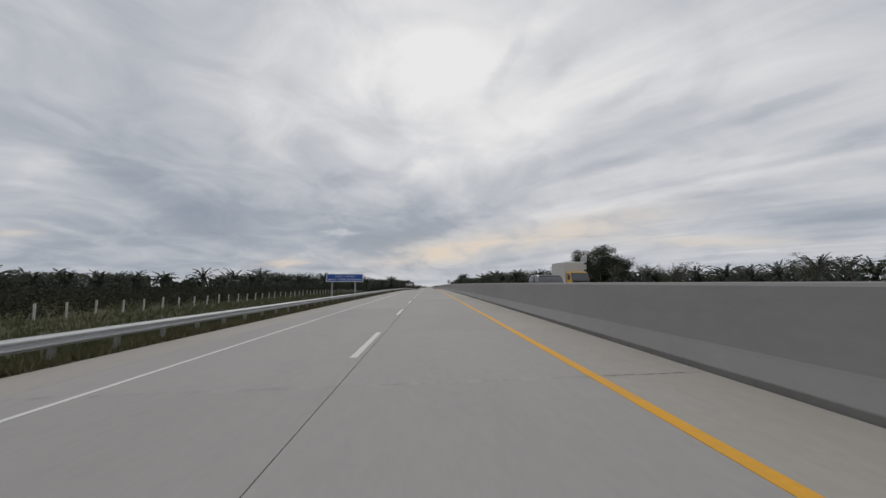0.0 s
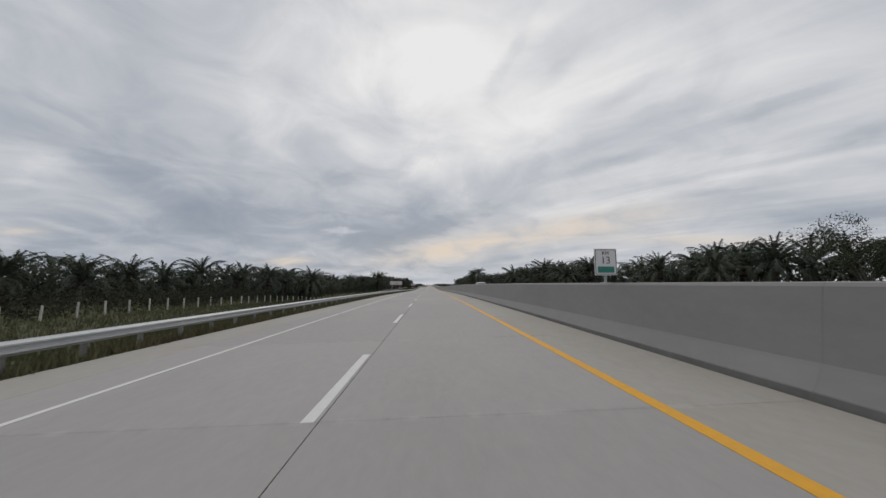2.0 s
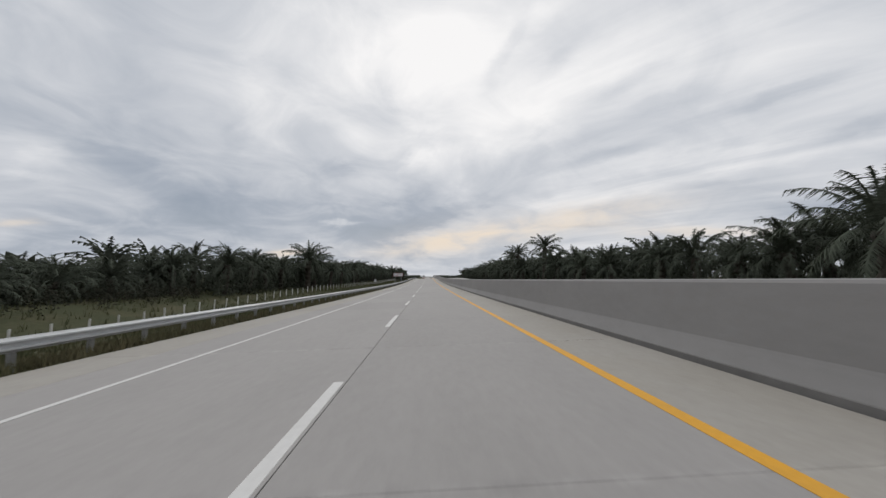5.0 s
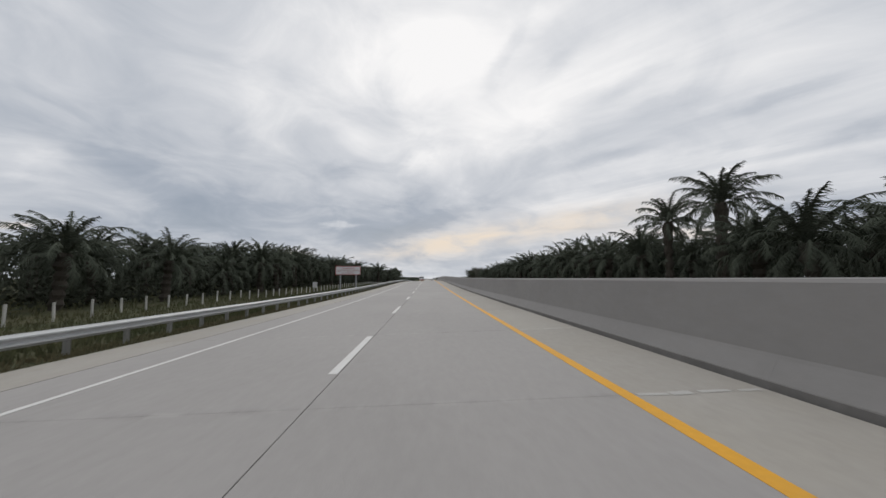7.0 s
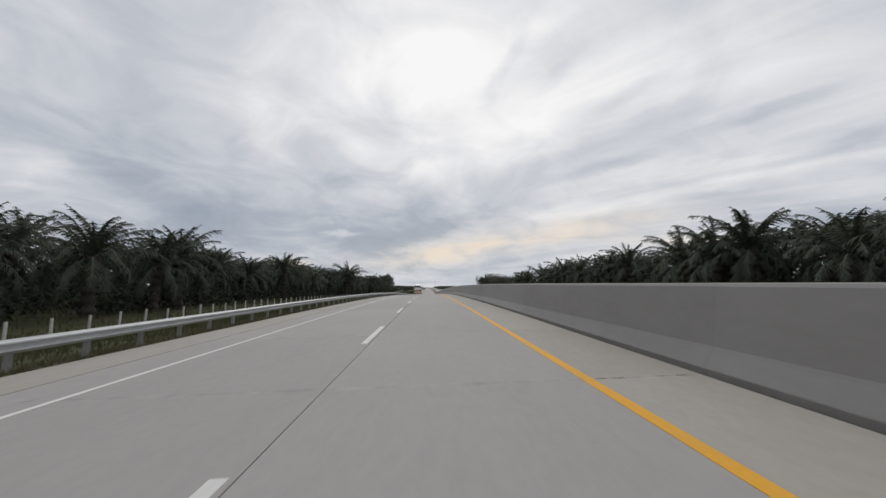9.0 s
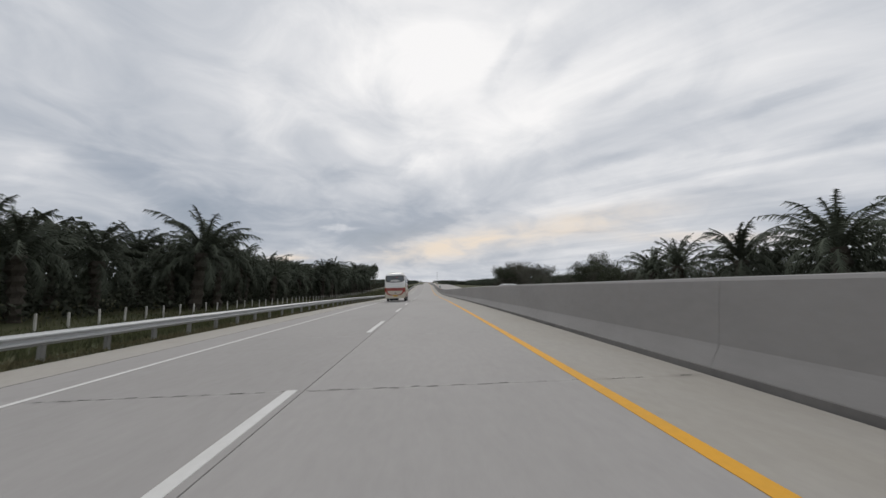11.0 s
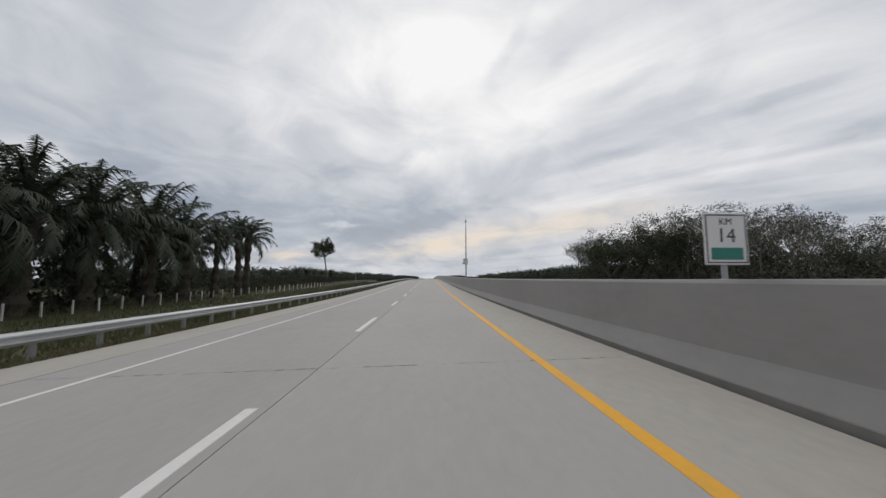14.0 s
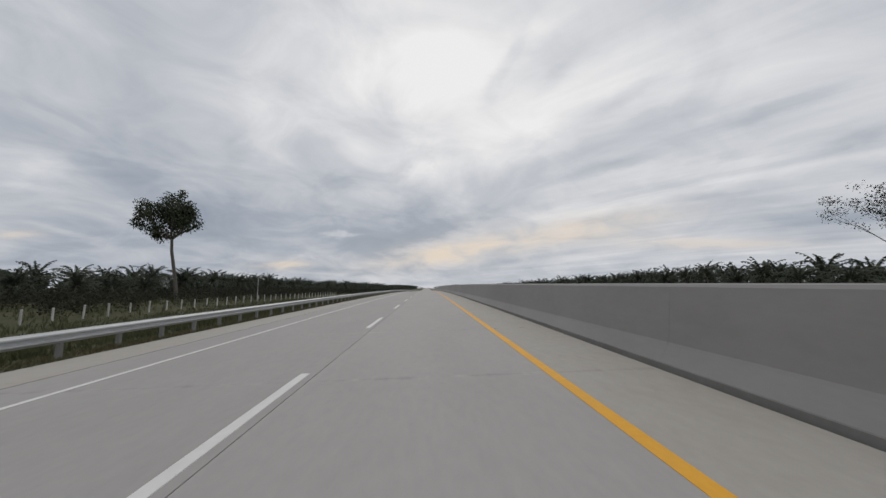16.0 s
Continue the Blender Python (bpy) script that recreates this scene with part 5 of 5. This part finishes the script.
    part("pane", tail_panel(-0.88, 0.88, lambda x: 2.15 + 0.12 * (abs(x) / 0.88) ** 4, lambda x: 2.76 - 0.04 * (abs(x) / 0.88) ** 8, 0.016), M["grey_glass"], rear)
    part("blind", tail_panel(-0.58, 0.58, lambda x: 2.17, lambda x: 2.36 - 0.16 * ease((abs(x) - 0.38) / 0.2), 0.020), M["box_grey"], rear)
    lettering("lettering", "PARIWISATA", 0.19, M["letter_dark"], rear, pose(0.0, tail_y(2.5) - 0.032, 2.48, 82, 0, 0), 1.05)
    part("emblem", tail_panel(-0.28, 0.12, lambda x: 2.60, lambda x: 2.68, 0.022, 8), M["letter_dark"], rear)
    part("emblem", tail_panel(0.14, 0.30, lambda x: 2.60, lambda x: 2.70, 0.022, 8), M["letter_red"], rear)
    for z in (1.62, 1.82):
        part("tail_groove", tail_panel(-0.80, 0.80, lambda x: z, lambda x: z + 0.022, 0.008, 24), M["box_grey"], bus)
    part("rear_red", tail_panel(-1.08, 1.08, lambda x: 0.66 + 0.48 * (abs(x) / 1.08) ** 5, lambda x: 1.50 - 0.02 * abs(x), 0.008), M["coach_red"], bus, "red rear panel")
    part("rear_cream", tail_panel(-0.86, 0.86, lambda x: 0.76 + 0.40 * (abs(x) / 0.86) ** 4, lambda x: 1.17, 0.014), M["coach_cream"], bus, "dusty cream boot lid")
    for s in (1, -1):
        lamp = part("tail_lamp", tail_panel(min(s * 0.80, s * 1.04), max(s * 0.80, s * 1.04), lambda x: 0.74 + 0.45 * (abs(x) / 1.06) ** 5, lambda x: 0.98 + 0.42 * (abs(x) / 1.06) ** 5, 0.022, 12), M["lamp_red"], bus)
        part("reversing_lamp", rod(newbm(), (s * 0.90, tail_y(0.98) - 0.034, 1.0), (s * 0.90, tail_y(0.98) + 0.0, 1.0), 0.045, seg=14), M["sign_white"], lamp)
    part("maker_emblem", rod(newbm(), (0.06, -0.03, 1.0), (0.06, -0.005, 1.0), 0.075, seg=20), M["chrome"], bus)
    part("maker_bar", box(newbm(), -0.08, 0.20, -0.03, -0.005, 0.86, 0.89, 0.003), M["letter_dark"], bus)
    bump = part("bumper", tail_panel(-1.07, 1.07, lambda x: 0.40 - 0.04 * abs(x), lambda x: 0.66 + 0.48 * (abs(x) / 1.07) ** 5, 0.03, 40, 0.16), M["coach_cream"], bus, "dusty cream bumper")
    part("number_plate", box(newbm(), -0.20, 0.30, -0.06, -0.035, 0.55, 0.70, 0.006), M["plate_yellow"], bump)
    part("plate_bar", box(newbm(), -0.14, 0.24, -0.065, -0.058, 0.60, 0.65, 0.002), M["letter_dark"], bump)
    part("tow_bar", rod(newbm(), (-0.5, -0.06, 0.36), (0.55, -0.06, 0.38), 0.025, seg=8), M["chrome"], bus)
    part("exhaust", rod(newbm(), (-0.72, -0.04, 0.36), (-0.72, 0.5, 0.40), 0.04, seg=10), M["pole_grey"], bus)
    part("mud_flap", box(newbm(), -0.55, 0.35, 0.45, 0.47, 0.14, 0.42, 0.004), M["black_trim"], bus)
    # nose
    part("windscreen", nose_panel(), M["dark_glass"], bus, "large tinted windscreen")
    return bus


def nose_panel():
    bm = newbm()
    rows = []
    for x in np.linspace(-0.92, 0.92, 21):
        r = max(0.0, abs(x) - (1.08 - 0.30))
        curve = 0.30 - math.sqrt(max(0.0, 0.09 - min(r, 0.29) ** 2))
        rows.append([bm.verts.new((x, nose_y(z) - curve + 0.012, z)) for z in np.linspace(1.35, 2.68, 7)])
    for p, q in zip(rows, rows[1:]):
        for j in range(6):
            bm.faces.new((q[j], p[j], p[j + 1], q[j + 1]))
    bmesh.ops.solidify(bm, geom=bm.faces[:], thickness=0.02)
    return bm


make_coach(-1.92, 412.77)

# ---- vehicles on the opposite carriageway ----
M["car_white"] = material("white car paint", (0.62, 0.62, 0.62), 0.3, grain=(3.0, 0.04), coat=0.4, local=True)
M["car_dark"] = material("dark blue-grey car paint", (0.035, 0.042, 0.055), 0.35, 0.2, grain=(3.0, 0.05), coat=0.4, local=True)
M["cab_yellow"] = material("yellow cab paint", (0.62, 0.36, 0.03), 0.4, grain=(3.0, 0.08), local=True)
M["van_box"] = material("pale truck box panels", (0.52, 0.50, 0.48), 0.55, grain=(2.0, 0.08), stains=(1.0, 0.3, (0.42, 0.40, 0.37)), local=True)


def loft_body(name, stations, mat, parent, label=""):
    """A car body from cross stations (y, half width, bottom, top, roundness)."""
    bm = newbm()
    rings = []
    for y, w, z0, z1, r in stations:
        pts = []
        for cx, cz, a0 in ((w - r, z1 - r, 0), (-w + r, z1 - r, 90), (-w + r, z0 + r, 180), (w - r, z0 + r, 270)):
            for k in range(4):
                g = radians(a0 + 30 * k)
                pts.append(bm.verts.new((cx + r * math.cos(g), y, cz + r * math.sin(g))))
        rings.append(pts)
    for p, q in zip(rings, rings[1:]):
        for i in range(len(p)):
            bm.faces.new((p[i], q[i], q[(i + 1) % len(p)], p[(i + 1) % len(p)])).smooth = True
    bm.faces.new(rings[0]), bm.faces.new(list(reversed(rings[-1])))
    bmesh.ops.recalc_face_normals(bm, faces=bm.faces)
    return part(name, bm, mat, parent, label)


def car_wheel(parent, x, y, r, side):
    w = part("wheel", lathe([(r * 0.98, -0.09), (r, 0.0), (r * 0.97, 0.08), (r * 0.8, 0.10), (r * 0.64, 0.09), (r * 0.64, -0.09)], 24), M["rubber"], parent, m=pose(x, y, r, 0, 90 * side, 0))
    part("rim", lathe([(r * 0.64, 0.08), (r * 0.5, 0.06), (r * 0.2, 0.075), (0, 0.08)], 20), M["chrome"], w)


def make_car(x, y, paint, label, high):
    """An oncoming car: its nose looks towards -y. high: roof height."""
    c = thing("car", label, "car", m=on_road(y, y + 4.3, x, -0.05 + CROSSFALL * x))
    body = loft_body("body", [(0.0, 0.66, 0.35, 0.62, 0.1), (0.12, 0.78, 0.28, 0.78, 0.14), (0.9, 0.83, 0.22, 0.95, 0.16), (1.1, 0.84, 0.22, 1.0, 0.16), (3.9, 0.84, 0.22, 1.02, 0.16), (4.2, 0.80, 0.30, 0.98, 0.16), (4.3, 0.72, 0.4, 0.85, 0.1)], paint, c)
    loft_body("cabin", [(0.95, 0.70, 0.86, 1.0, 0.06), (1.55, 0.68, 0.86, high - 0.10, 0.10), (2.0, 0.66, 0.86, high, 0.12), (3.3, 0.65, 0.86, high, 0.12), (3.85, 0.66, 0.86, high - 0.14, 0.10), (4.15, 0.68, 0.86, 1.02, 0.06)], M["dark_glass"], c, "tinted glasshouse")
    loft_body("roof", [(1.60, 0.60, high - 0.085, high - 0.05, 0.015), (2.0, 0.62, high - 0.09, high + 0.022, 0.05), (3.3, 0.62, high - 0.09, high + 0.022, 0.05), (3.8, 0.60, high - 0.13, high - 0.09, 0.015)], paint, c)
    for s in (1, -1):
        for a, b in (((1.02, 0.98), (1.62, high - 0.08)), ((2.6, 0.98), (2.6, high - 0.03)), ((4.1, 0.98), (3.78, high - 0.12))):
            part("pillar", rod(newbm(), (s * 0.70, a[0], a[1]), (s * 0.635, b[0], b[1]), 0.04, seg=6), paint, c)
        part("headlamp", box(newbm(), s * 0.62 - 0.13, s * 0.62 + 0.13, 0.02, 0.14, 0.60, 0.72, 0.03), M["sign_white"], c)
        part("door_mirror", box(newbm(), s * 0.90 - 0.08, s * 0.90 + 0.08, 1.35, 1.45, 0.96, 1.08, 0.03), paint, c)
        for v in (0.85, 3.45):
            car_wheel(c, s * 0.76, v, 0.31, s)
    part("grille", box(newbm(), -0.42, 0.42, -0.02, 0.06, 0.45, 0.60, 0.015), M["black_trim"], c)
    return c


def make_truck(x, y):
    """Oncoming box truck, nose towards -y."""
    t = thing("box_truck", "box truck with pale box body and yellow cab", "truck", m=on_road(y, y + 5.2, x, -0.05 + CROSSFALL * x))
    part("chassis", box(newbm(), -0.45, 0.45, 0.2, 5.0, 0.45, 0.75, 0.02), M["black_trim"], t)
    cargo = part("cargo_box", box(newbm(), -0.92, 0.92, 1.75, 5.1, 0.85, 3.1, 0.025), M["van_box"], t, "pale panelled box body")
    part("front_rail", box(newbm(), -0.93, 0.93, 1.735, 1.78, 2.98, 3.12, 0.008), M["sign_white"], cargo)
    for k in range(1, 5):
        part("side_rib", box(newbm(), -0.93, -0.915, 1.75 + 0.66 * k, 1.79 + 0.66 * k, 0.9, 3.05, 0.003), M["van_box"], cargo)
    cab = loft_body("cab", [(0.58, 0.80, 0.5, 1.30, 0.08), (0.63, 0.83, 0.45, 1.5, 0.10), (0.80, 0.82, 0.45, 2.10, 0.10), (0.95, 0.82, 0.45, 2.17, 0.12), (1.65, 0.82, 0.45, 2.17, 0.12), (1.70, 0.80, 0.5, 2.12, 0.1)], M["cab_yellow"], t, "yellow cab")
    part("windscreen", box(newbm(), -0.79, 0.79, -0.02, 0.0, -0.12, 0.62, 0.008), M["dark_glass"], cab, m=pose(0, 0.622, 1.46, -15.5, 0, 0))
    part("front_panel", box(newbm(), -0.76, 0.76, 0.545, 0.60, 0.66, 1.36, 0.02), M["black_trim"], cab, "dark lower front panel")
    for s in (1, -1):
        part("side_window", box(newbm(), s * 0.825 - 0.008, s * 0.825 + 0.008, 0.92, 1.42, 1.42, 2.0, 0.004), M["dark_glass"], cab)
        part("headlamp", box(newbm(), s * 0.58 - 0.14, s * 0.58 + 0.14, 0.56, 0.64, 0.68, 0.86, 0.02), M["sign_white"], cab)
        part("mirror", box(newbm(), s * 1.0 - 0.07, s * 1.0 + 0.07, 0.60, 0.65, 1.5, 1.85, 0.02), M["black_trim"], cab)
        for v in (1.15, 4.0):
            car_wheel(t, s * 0.78, v, 0.38, s)
    part("bumper", box(newbm(), -0.82, 0.82, 0.50, 0.64, 0.42, 0.62, 0.02), M["sign_white"], t)


make_truck(14.94, 29.65)
make_car(8.5, 18.5, M["car_dark"], "dark blue-grey off-road car on the opposite carriageway", 1.74)
make_car(9.5, 118.6, M["car_white"], "white people carrier on the opposite carriageway", 1.62)
make_car(9.6, 406.5, M["car_white"], "white hatchback on the opposite carriageway", 1.55)
